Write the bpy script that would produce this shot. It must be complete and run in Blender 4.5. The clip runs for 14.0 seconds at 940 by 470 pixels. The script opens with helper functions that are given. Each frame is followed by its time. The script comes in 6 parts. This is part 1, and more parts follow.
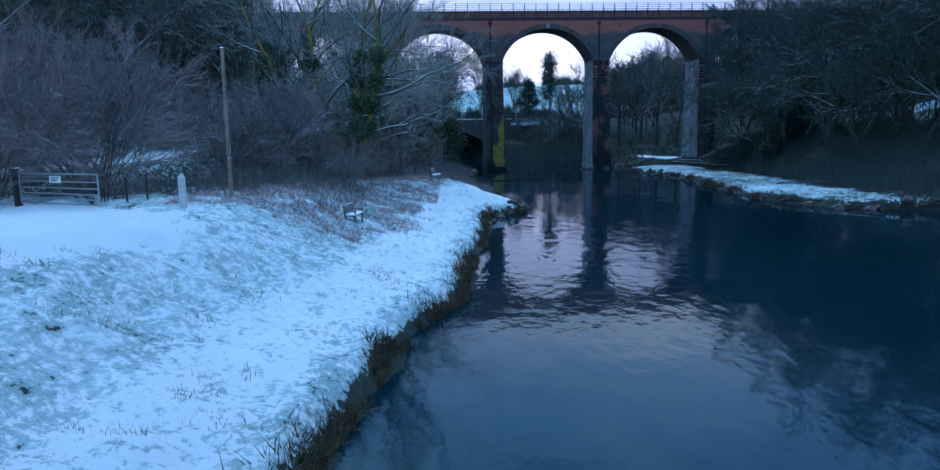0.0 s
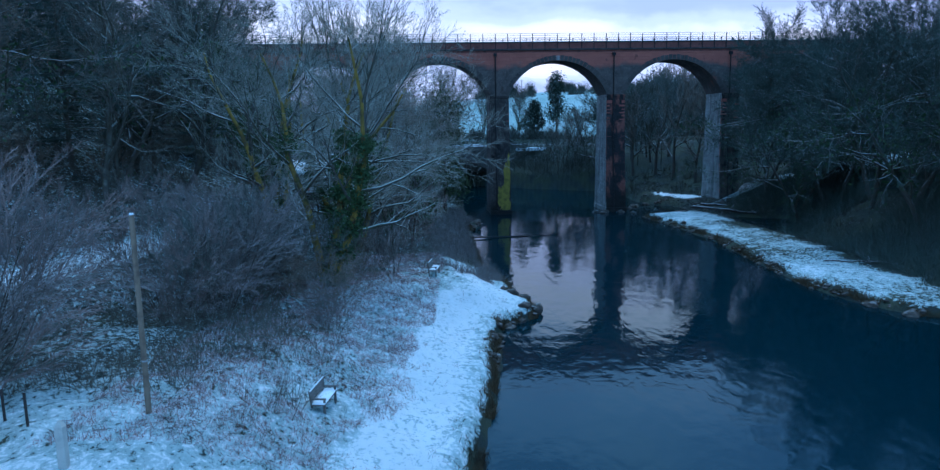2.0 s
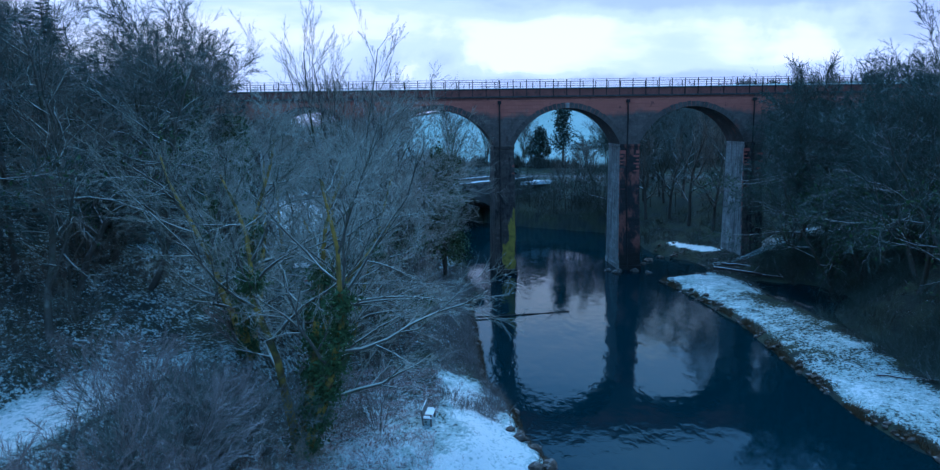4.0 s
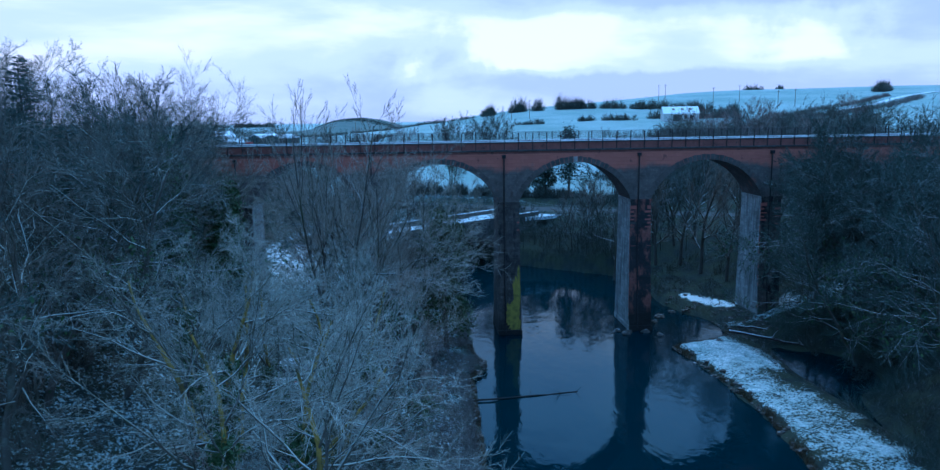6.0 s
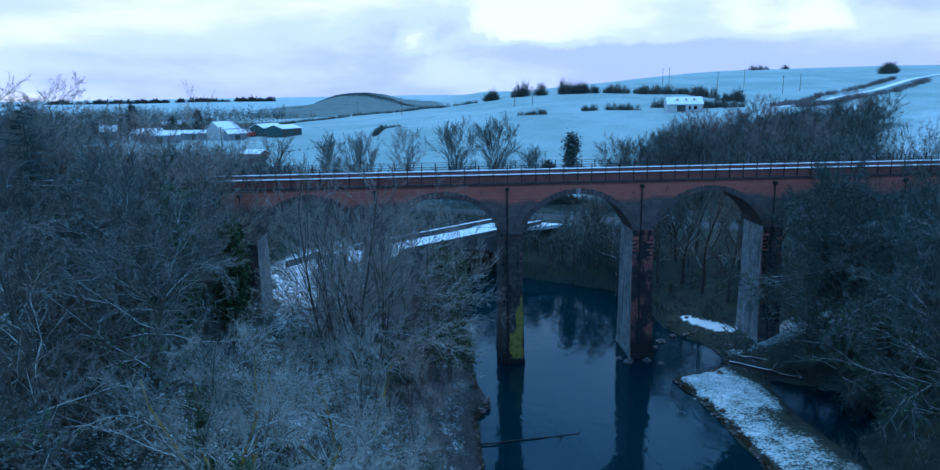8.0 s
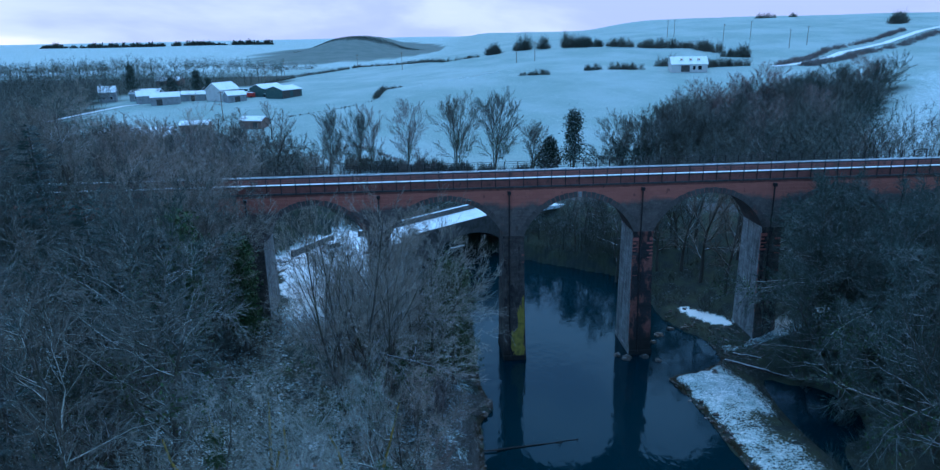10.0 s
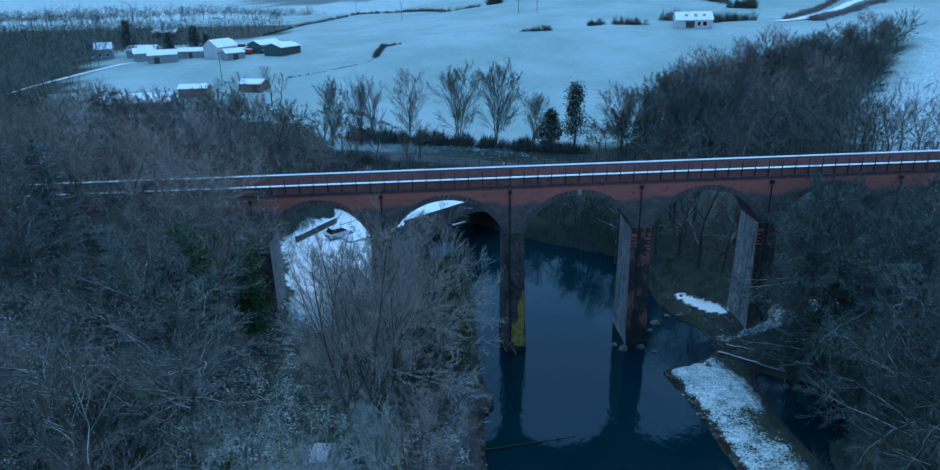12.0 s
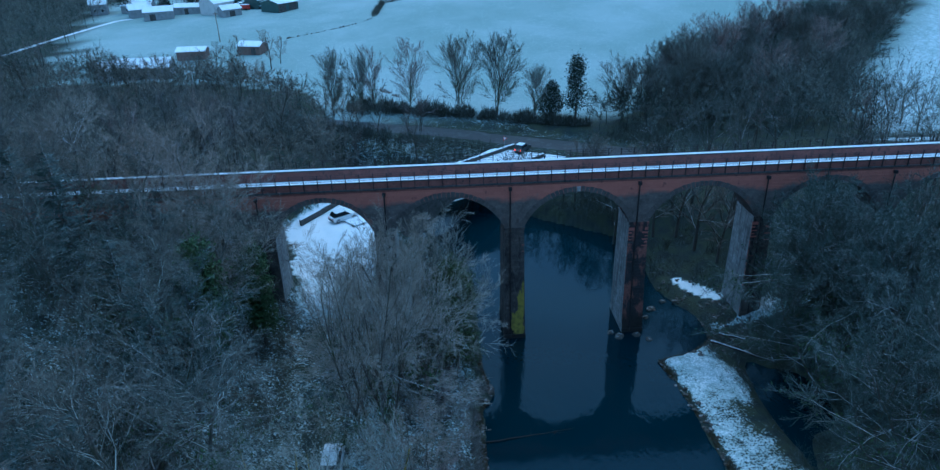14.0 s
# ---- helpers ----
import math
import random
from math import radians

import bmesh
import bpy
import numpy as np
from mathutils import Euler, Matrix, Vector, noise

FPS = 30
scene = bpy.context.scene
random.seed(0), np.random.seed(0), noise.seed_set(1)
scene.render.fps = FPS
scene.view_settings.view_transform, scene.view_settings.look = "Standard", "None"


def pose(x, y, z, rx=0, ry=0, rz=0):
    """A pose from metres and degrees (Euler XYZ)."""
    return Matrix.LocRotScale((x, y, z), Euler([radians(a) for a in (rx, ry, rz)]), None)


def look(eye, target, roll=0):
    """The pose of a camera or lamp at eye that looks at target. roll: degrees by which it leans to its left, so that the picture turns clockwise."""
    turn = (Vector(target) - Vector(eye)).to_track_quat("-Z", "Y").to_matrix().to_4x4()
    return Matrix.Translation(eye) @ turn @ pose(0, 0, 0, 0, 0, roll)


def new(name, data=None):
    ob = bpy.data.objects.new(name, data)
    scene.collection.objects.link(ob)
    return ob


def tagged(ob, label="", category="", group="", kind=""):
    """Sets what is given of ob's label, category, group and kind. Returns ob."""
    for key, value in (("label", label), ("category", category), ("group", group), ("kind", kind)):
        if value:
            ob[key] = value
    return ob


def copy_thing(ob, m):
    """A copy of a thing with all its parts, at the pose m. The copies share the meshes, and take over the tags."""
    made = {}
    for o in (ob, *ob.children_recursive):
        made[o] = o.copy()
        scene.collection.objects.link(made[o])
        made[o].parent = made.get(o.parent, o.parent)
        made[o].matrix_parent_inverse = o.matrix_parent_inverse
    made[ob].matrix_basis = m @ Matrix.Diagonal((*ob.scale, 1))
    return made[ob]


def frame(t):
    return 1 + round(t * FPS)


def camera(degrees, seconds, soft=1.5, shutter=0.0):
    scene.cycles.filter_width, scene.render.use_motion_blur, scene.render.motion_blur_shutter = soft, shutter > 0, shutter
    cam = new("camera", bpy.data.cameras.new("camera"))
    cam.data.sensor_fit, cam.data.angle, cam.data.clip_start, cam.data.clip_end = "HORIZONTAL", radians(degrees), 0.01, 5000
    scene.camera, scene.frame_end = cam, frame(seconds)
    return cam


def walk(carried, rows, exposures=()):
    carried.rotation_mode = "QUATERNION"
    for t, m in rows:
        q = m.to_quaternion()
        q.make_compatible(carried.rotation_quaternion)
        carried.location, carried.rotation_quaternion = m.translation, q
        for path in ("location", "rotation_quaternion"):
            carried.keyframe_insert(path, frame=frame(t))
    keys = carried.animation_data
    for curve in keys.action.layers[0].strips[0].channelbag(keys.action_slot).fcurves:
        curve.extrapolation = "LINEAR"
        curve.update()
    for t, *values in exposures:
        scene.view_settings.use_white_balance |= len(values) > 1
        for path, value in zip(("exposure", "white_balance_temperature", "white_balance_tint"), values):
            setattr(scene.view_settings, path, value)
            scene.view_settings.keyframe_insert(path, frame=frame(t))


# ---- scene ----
cam = camera(68.1, 14.0, soft=1.35)
METRES, EYE, TILT, LEAN, TURN = 56.0, 6.2, -8.8, 1.0, 0.0
ROWS = [
    (0.0, 0.0, 0.0, 0.0, -0.0, 0.0, -0.0),
    (0.5, -0.0007, 0.0374, 0.028, 0.02, -0.07, -0.04),
    (1.0, -0.0016, 0.0728, 0.0584, 0.04, -0.14, -0.05),
    (1.5, -0.0024, 0.1064, 0.0905, 0.08, -0.21, -0.08),
    (2.0, -0.0027, 0.1387, 0.123, 0.15, -0.26, -0.06),
    (2.5, -0.0032, 0.1697, 0.1571, 0.19, -0.34, -0.07),
    (3.0, -0.0032, 0.1995, 0.1926, 0.23, -0.42, -0.06),
    (5.5, -0.0009, 0.3259, 0.36, 0.58, -0.77, -0.27),
    (6.0, -0.0017, 0.3331, 0.3894, 0.63, -0.8, -0.27),
    (6.5, -0.0022, 0.3331, 0.4188, 0.69, -0.84, -0.26),
    (7.0, -0.003, 0.3314, 0.4486, 0.72, -1.2, -0.26),
    (7.5, -0.0035, 0.3294, 0.4789, 0.78, -2.03, -0.26),
    (10.0, -0.0066, 0.315, 0.6312, 0.94, -7.66, -0.08),
    (10.5, -0.0068, 0.3132, 0.6617, 0.96, -8.88, -0.04),
    (11.0, -0.0064, 0.3116, 0.6919, 1.0, -10.1, 0.0),
    (11.5, -0.0064, 0.3099, 0.7219, 1.01, -11.31, 0.04),
    (12.0, -0.0059, 0.3084, 0.7517, 1.04, -12.51, 0.08),
    (12.5, -0.0061, 0.3074, 0.7813, 1.04, -13.71, 0.11),
    (13.0, -0.0068, 0.3059, 0.8111, 1.03, -14.91, 0.13),
    (13.5, -0.0068, 0.3049, 0.8408, 1.05, -16.12, 0.16),
    (14.0, -0.0067, 0.3036, 0.8697, 1.07, -17.29, 0.2),
]
walk(cam, [(t, pose(0, 0, EYE, TILT, LEAN, TURN) @ pose(METRES * x, METRES * y, METRES * z, 90 + pitch, roll, yaw)) for t, x, y, z, yaw, pitch, roll in ROWS],
     exposures=[(0.0, 0.22, 4700, 0), (3.0, 0.18, 4480, -6), (6.5, 0.12, 4320, -4), (11.0, 0.1, 4750, -1), (14.0, 0.08, 4720, -6)])
CLOUD = 0.72

# ---- world and light ----
world = bpy.data.worlds.new("overcast_dusk")
scene.world = world
world.use_nodes = True
wn, wl = world.node_tree.nodes, world.node_tree.links
wn.clear()


def wnode(kind, **kw):
    n = wn.new(kind)
    for k, v in kw.items():
        n.inputs[k].default_value = v
    return n


w_out = wn.new("ShaderNodeOutputWorld")
w_sky = wn.new("ShaderNodeTexSky")
w_sky.sky_type = "NISHITA"
w_sky.sun_disc = False
w_sky.sun_elevation, w_sky.sun_rotation = radians(68), radians(12)
w_bg = wnode("ShaderNodeBackground", Strength=0.08)
wl.new(w_sky.outputs[0], w_bg.inputs["Color"])
w_tc = wn.new("ShaderNodeTexCoord")
w_map = wn.new("ShaderNodeMapping")
w_map.inputs["Scale"].default_value = (1.0, 1.0, 3.2)
w_map.inputs["Location"].default_value = (0.35, 0.1, 0.42)
wl.new(w_tc.outputs["Generated"], w_map.inputs["Vector"])
w_noise = wnode("ShaderNodeTexNoise", Scale=2.1, Detail=6.0, Roughness=0.52, Distortion=0.25)
wl.new(w_map.outputs[0], w_noise.inputs["Vector"])
w_ramp = wn.new("ShaderNodeValToRGB")
w_ramp.color_ramp.interpolation = "EASE"
e = w_ramp.color_ramp.elements
e[0].position, e[0].color = 0.36, (0.55, 0.65, 0.90, 1)
e[1].position, e[1].color = 0.62, (1.08, 1.11, 1.15, 1)
m = w_ramp.color_ramp.elements.new(0.5)
m.color = (0.76, 0.86, 1.08, 1)
# a bright break in the cloud over a flat-topped grey bank on the horizon
w_edge = wnode("ShaderNodeTexNoise", Scale=7.0, Detail=5.0, Roughness=0.55)
wl.new(w_tc.outputs["Generated"], w_edge.inputs["Vector"])
w_dir = wn.new("ShaderNodeSeparateXYZ")
wl.new(w_tc.outputs["Generated"], w_dir.inputs[0])


def wmath(op, a, c, d=None):
    n = wn.new("ShaderNodeMath")
    n.operation = op
    for k, q in enumerate((a, c) if d is None else (a, c, d)):
        if isinstance(q, (int, float)):
            n.inputs[k].default_value = q
        else:
            wl.new(q, n.inputs[k])
    return n.outputs[0]


def wrange(socket, lo, hi):
    n = wn.new("ShaderNodeMapRange")
    n.interpolation_type = "SMOOTHSTEP"
    n.inputs["From Min"].default_value, n.inputs["From Max"].default_value = lo, hi
    wl.new(socket, n.inputs["Value"])
    return n.outputs[0]


w_lift = wmath("MULTIPLY_ADD", w_edge.outputs["Fac"], 0.07, wmath("ADD", w_dir.outputs["Z"], -0.035))
w_side = wmath("MULTIPLY_ADD", w_edge.outputs["Fac"], 0.5, wmath("ADD", w_dir.outputs["X"], -0.25))
w_break = wmath("MULTIPLY", wmath("MULTIPLY", wrange(w_lift, 0.052, 0.072), wrange(w_lift, 0.155, 0.115)), wmath("MULTIPLY", wrange(w_side, -0.08, 0.04), wrange(w_side, 0.52, 0.36)))
w_bank = wmath("MULTIPLY", wrange(w_lift, 0.062, 0.048), 0.5)
w_tone = wmath("MULTIPLY_ADD", w_break, 0.2, wmath("MULTIPLY_ADD", w_bank, -0.05, wmath("ADD", w_noise.outputs["Fac"], -0.05)))
wl.new(w_tone, w_ramp.inputs["Fac"])
w_cloud = wnode("ShaderNodeBackground", Strength=CLOUD)
w_front = wn.new("ShaderNodeMath")
w_front.operation = "MULTIPLY"
wl.new(wrange(w_dir.outputs["Z"], 0.36, 0.10), w_front.inputs[0])
wl.new(wrange(w_dir.outputs["Y"], 0.2, 0.85), w_front.inputs[1])
w_warm = wn.new("ShaderNodeMix")
w_warm.data_type = "RGBA"
w_warm.inputs["A"].default_value = (1, 1, 1, 1)
w_warm.inputs["B"].default_value = (1.56, 1.22, 1.22, 1)
wl.new(w_front.outputs[0], w_warm.inputs["Factor"])
w_lit = wn.new("ShaderNodeVectorMath")
w_lit.operation = "MULTIPLY"
wl.new(w_ramp.outputs[0], w_lit.inputs[0])
wl.new(w_warm.outputs["Result"], w_lit.inputs[1])
w_high = wn.new("ShaderNodeMix")
w_high.data_type = "RGBA"
w_high.inputs["A"].default_value = (1, 1, 1, 1)
w_high.inputs["B"].default_value = (0.78, 1.14, 1.42, 1)
wl.new(wrange(w_dir.outputs["Z"], 0.22, 0.44), w_high.inputs["Factor"])
w_all = wn.new("ShaderNodeVectorMath")
w_all.operation = "MULTIPLY"
wl.new(w_lit.outputs[0], w_all.inputs[0])
wl.new(w_high.outputs["Result"], w_all.inputs[1])
wl.new(w_all.outputs[0], w_cloud.inputs["Color"])
w_mix = wnode("ShaderNodeMixShader", Fac=0.96)
wl.new(w_bg.outputs[0], w_mix.inputs[1])
wl.new(w_cloud.outputs[0], w_mix.inputs[2])
wl.new(w_mix.outputs[0], w_out.inputs["Surface"])

sun = new("sun", bpy.data.lights.new("sun", "SUN"))
sun.data.energy, sun.data.angle, sun.data.color = 0.9, radians(35), (1.0, 0.96, 0.9)
sun.matrix_world = look((8, 38, 96), (0, 0, 0))


# ---- materials ----
def material(name, base, rough=0.8, metal=0.0, spots=(), bump=0.0, bump_scale=8.0, space="Object", spec=0.3):
    """A node material: a base colour, broken by (colour, noise scale, low, high, detail) layers, with relief."""
    mat = bpy.data.materials.new(name)
    mat.use_nodes = True
    nt = mat.node_tree
    b = nt.nodes["Principled BSDF"]
    b.inputs["Roughness"].default_value, b.inputs["Metallic"].default_value = rough, metal
    b.inputs["Specular IOR Level"].default_value = spec
    tc = nt.nodes.new("ShaderNodeTexCoord")
    colour = None
    for k, (col, scale, low, high, detail) in enumerate(spots):
        n = nt.nodes.new("ShaderNodeTexNoise")
        n.inputs["Scale"].default_value, n.inputs["Detail"].default_value = scale, detail
        n.inputs["Roughness"].default_value = 0.6
        nt.links.new(tc.outputs[space], n.inputs["Vector"])
        r = nt.nodes.new("ShaderNodeMapRange")
        r.inputs["From Min"].default_value, r.inputs["From Max"].default_value = low, high
        nt.links.new(n.outputs["Fac"], r.inputs["Value"])
        mix = nt.nodes.new("ShaderNodeMix")
        mix.data_type = "RGBA"
        nt.links.new(r.outputs[0], mix.inputs["Factor"])
        if colour is None:
            mix.inputs["A"].default_value = (*base, 1)
        else:
            nt.links.new(colour, mix.inputs["A"])
        mix.inputs["B"].default_value = (*col, 1)
        colour = mix.outputs["Result"]
    if colour is None:
        b.inputs["Base Color"].default_value = (*base, 1)
    else:
        nt.links.new(colour, b.inputs["Base Color"])
    if bump:
        n = nt.nodes.new("ShaderNodeTexNoise")
        n.inputs["Scale"].default_value, n.inputs["Detail"].default_value = bump_scale, 6
        nt.links.new(tc.outputs[space], n.inputs["Vector"])
        bp = nt.nodes.new("ShaderNodeBump")
        bp.inputs["Strength"].default_value, bp.inputs["Distance"].default_value = 1.0, bump
        nt.links.new(n.outputs["Fac"], bp.inputs["Height"])
        nt.links.new(bp.outputs[0], b.inputs["Normal"])
    return mat


def snowed(mat, low=0.35, high=0.75, amount=0.9, scale=3.0, colour=(0.8, 0.84, 0.88)):
    """Lies snow on what faces up, broken by noise."""
    nt = mat.node_tree
    b = nt.nodes["Principled BSDF"]
    sock = b.inputs["Base Color"]
    g = nt.nodes.new("ShaderNodeNewGeometry")
    sx = nt.nodes.new("ShaderNodeSeparateXYZ")
    nt.links.new(g.outputs["Normal"], sx.inputs[0])
    n = nt.nodes.new("ShaderNodeTexNoise")
    n.inputs["Scale"].default_value, n.inputs["Detail"].default_value = scale, 4
    nt.links.new(g.outputs["Position"], n.inputs["Vector"])
    add = nt.nodes.new("ShaderNodeMath")
    add.operation = "MULTIPLY_ADD"
    add.inputs[1].default_value = 0.8
    nt.links.new(n.outputs["Fac"], add.inputs[0])
    nt.links.new(sx.outputs["Z"], add.inputs[2])
    r = nt.nodes.new("ShaderNodeMapRange")
    r.inputs["From Min"].default_value, r.inputs["From Max"].default_value = low + 0.4, high + 0.4
    r.inputs["To Max"].default_value = amount
    nt.links.new(add.outputs[0], r.inputs["Value"])
    mix = nt.nodes.new("ShaderNodeMix")
    mix.data_type = "RGBA"
    if sock.is_linked:
        nt.links.new(sock.links[0].from_socket, mix.inputs["A"])
    else:
        mix.inputs["A"].default_value = sock.default_value
    mix.inputs["B"].default_value = (*colour, 1)
    nt.links.new(r.outputs[0], mix.inputs["Factor"])
    nt.links.new(mix.outputs["Result"], sock)
    return mat


SNOW = material("snow", (0.80, 0.84, 0.88), 0.7, spots=[((0.68, 0.74, 0.78), 0.8, 0.45, 0.7, 4)], bump=0.03, bump_scale=5)
def masonry(name, tones, joint=(0.03, 0.03, 0.032), over=None, stain=None, wide=0.85, tall=0.42, streak=0.0, relief=0.55, wet=None):
    """Coursed stone: two tones a block, dark joints, blotches of a third, and over it another stone above a ragged height."""
    mat = material(name, tones[0], 0.92, spots=[(tones[1], 0.9, 0.42, 0.66, 6), (tones[2], 3.5, 0.52, 0.74, 5)])
    nt = mat.node_tree
    N, L = nt.nodes, nt.links
    bs = N["Principled BSDF"]
    tc = N.new("ShaderNodeTexCoord")
    sp = N.new("ShaderNodeSeparateXYZ")
    L.new(tc.outputs["Object"], sp.inputs[0])
    ad = N.new("ShaderNodeMath")
    ad.operation = "ADD"
    L.new(sp.outputs["X"], ad.inputs[0])
    L.new(sp.outputs["Y"], ad.inputs[1])
    cb = N.new("ShaderNodeCombineXYZ")
    L.new(ad.outputs[0], cb.inputs[0])
    L.new(sp.outputs["Z"], cb.inputs[1])
    br = N.new("ShaderNodeTexBrick")
    L.new(cb.outputs[0], br.inputs["Vector"])
    for key, val in (("Scale", 1.0), ("Brick Width", wide), ("Row Height", tall), ("Mortar Size", 0.018), ("Mortar Smooth", 0.3), ("Bias", 0.0)):
        br.inputs[key].default_value = val
    br.inputs["Color1"].default_value, br.inputs["Color2"].default_value, br.inputs["Mortar"].default_value = (0.62, 0.62, 0.62, 1), (1.25, 1.25, 1.25, 1), (0.4, 0.4, 0.4, 1)

    def mixed(fac, a, c, kind="MIX"):
        mx = N.new("ShaderNodeMix")
        mx.data_type, mx.blend_type = "RGBA", kind
        for key, val in (("Factor", fac), ("A", a), ("B", c)):
            if isinstance(val, tuple):
                mx.inputs[key].default_value = (*val, 1)
            elif isinstance(val, float):
                mx.inputs[key].default_value = val
            else:
                L.new(val, mx.inputs[key])
        return mx.outputs["Result"]

    def blotch(scale, squash, lo, hi, shift=None):
        mp = N.new("ShaderNodeMapping")
        mp.inputs["Scale"].default_value = (1, 1, squash)
        L.new(tc.outputs["Object"], mp.inputs["Vector"])
        n = N.new("ShaderNodeTexNoise")
        n.inputs["Scale"].default_value, n.inputs["Detail"].default_value, n.inputs["Roughness"].default_value = scale, 6, 0.62
        L.new(mp.outputs[0], n.inputs["Vector"])
        val = n.outputs["Fac"]
        if shift is not None:
            q = N.new("ShaderNodeMath")
            q.operation = "MULTIPLY_ADD"
            L.new(val, q.inputs[0])
            q.inputs[1].default_value = shift
            L.new(sp.outputs["Z"], q.inputs[2])
            val = q.outputs[0]
        r = N.new("ShaderNodeMapRange")
        r.inputs["From Min"].default_value, r.inputs["From Max"].default_value = lo, hi
        L.new(val, r.inputs["Value"])
        return r.outputs[0]

    col = bs.inputs["Base Color"].links[0].from_socket
    if over:
        col = mixed(blotch(0.45, 1.0, over[1], over[1] + 0.7, 2.6), col, over[0])
    if stain:
        col = mixed(blotch(*stain[1:]), col, stain[0])
    if wet:
        col = mixed(blotch(0.8, 1.0, wet + 2.2, wet + 0.9, 2.6), col, (0.022, 0.021, 0.02))
    if streak:
        col = mixed(blotch(2.2, 0.09, 0.46, 0.7), col, (streak, streak, streak * 1.03))
    L.new(mixed(relief, col, br.outputs["Color"], "MULTIPLY"), bs.inputs["Base Color"])
    n = N.new("ShaderNodeTexNoise")
    n.inputs["Scale"].default_value, n.inputs["Detail"].default_value = 5, 6
    L.new(tc.outputs["Object"], n.inputs["Vector"])
    hs = N.new("ShaderNodeMath")
    hs.operation = "MULTIPLY_ADD"
    hs.inputs[1].default_value = -1.0
    L.new(br.outputs["Fac"], hs.inputs[0])
    L.new(n.outputs["Fac"], hs.inputs[2])
    bp = N.new("ShaderNodeBump")
    bp.inputs["Strength"].default_value, bp.inputs["Distance"].default_value = 1.0, 0.035
    L.new(hs.outputs[0], bp.inputs["Height"])
    L.new(bp.outputs[0], bs.inputs["Normal"])
    return mat


PARAPET = material("dark_red_parapet_stone", (0.20, 0.088, 0.072), 0.92, spots=[((0.13, 0.06, 0.052), 0.6, 0.42, 0.66, 6), ((0.05, 0.04, 0.04), 1.6, 0.55, 0.72, 6), ((0.27, 0.13, 0.105), 5, 0.55, 0.8, 4)], bump=0.02, bump_scale=6)
RINGSTONE = material("weathered_ring_stone", (0.105, 0.095, 0.088), 0.92, spots=[((0.06, 0.055, 0.054), 0.7, 0.42, 0.64, 6), ((0.20, 0.18, 0.165), 4, 0.6, 0.75, 5), ((0.17, 0.085, 0.068), 0.5, 0.58, 0.7, 5)], bump=0.03, bump_scale=4)
SPANDREL = masonry("spandrel_stone", ((0.13, 0.115, 0.105), (0.075, 0.068, 0.066), (0.19, 0.16, 0.14)), over=((0.36, 0.14, 0.105), 20.1), stain=((0.06, 0.045, 0.044), 1.3, 0.6, 0.60, 0.75), relief=0.22)
DARKSTONE = material("dark_mottled_stone", (0.06, 0.058, 0.058), 0.9, spots=[((0.13, 0.12, 0.115), 0.8, 0.5, 0.72, 6), ((0.15, 0.075, 0.06), 0.45, 0.6, 0.72, 5), ((0.022, 0.023, 0.025), 3, 0.5, 0.75, 5)], bump=0.03, bump_scale=4)
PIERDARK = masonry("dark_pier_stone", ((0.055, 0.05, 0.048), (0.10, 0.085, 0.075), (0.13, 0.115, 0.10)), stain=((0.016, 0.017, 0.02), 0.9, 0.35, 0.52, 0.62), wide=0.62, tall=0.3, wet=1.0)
PIERRED = masonry("stained_red_pier_stone", ((0.20, 0.085, 0.068), (0.13, 0.06, 0.05), (0.25, 0.12, 0.095)), stain=((0.03, 0.03, 0.032), 0.75, 0.5, 0.44, 0.52), wet=2.2)
PALE = masonry("pale_streaked_stone", ((0.30, 0.30, 0.295), (0.22, 0.22, 0.215), (0.44, 0.43, 0.41)), streak=0.085)
IRON = material("painted_iron", (0.02, 0.02, 0.023), 0.6, spots=[((0.06, 0.035, 0.025), 3, 0.55, 0.75, 4)])
LICHEN = material("yellow_lichen", (0.26, 0.22, 0.045), 0.95, spots=[((0.09, 0.09, 0.03), 1.5, 0.45, 0.7, 5)], bump=0.03, bump_scale=6)
BARK = snowed(material("bark", (0.075, 0.07, 0.062), 0.95, spots=[((0.09, 0.08, 0.06), 1.5, 0.5, 0.7, 5), ((0.05, 0.06, 0.03), 0.7, 0.5, 0.7, 4)], bump=0.02, bump_scale=10), 0.4, 0.9, 0.5)
FROSTBARK = snowed(material("frost_lined_bark", (0.085, 0.085, 0.075), 0.95, spots=[((0.13, 0.125, 0.105), 1.5, 0.5, 0.7, 5), ((0.05, 0.06, 0.03), 0.7, 0.5, 0.7, 4)]), 0.32, 0.78, 0.6, 1.0, (0.64, 0.72, 0.69))
MOSSBARK = snowed(material("lichen_covered_bark", (0.27, 0.20, 0.045), 0.95, spots=[((0.055, 0.06, 0.025), 0.6, 0.45, 0.65, 5), ((0.05, 0.045, 0.04), 2.0, 0.5, 0.7, 5)], bump=0.02, bump_scale=10), 0.6, 1.05, 0.6)


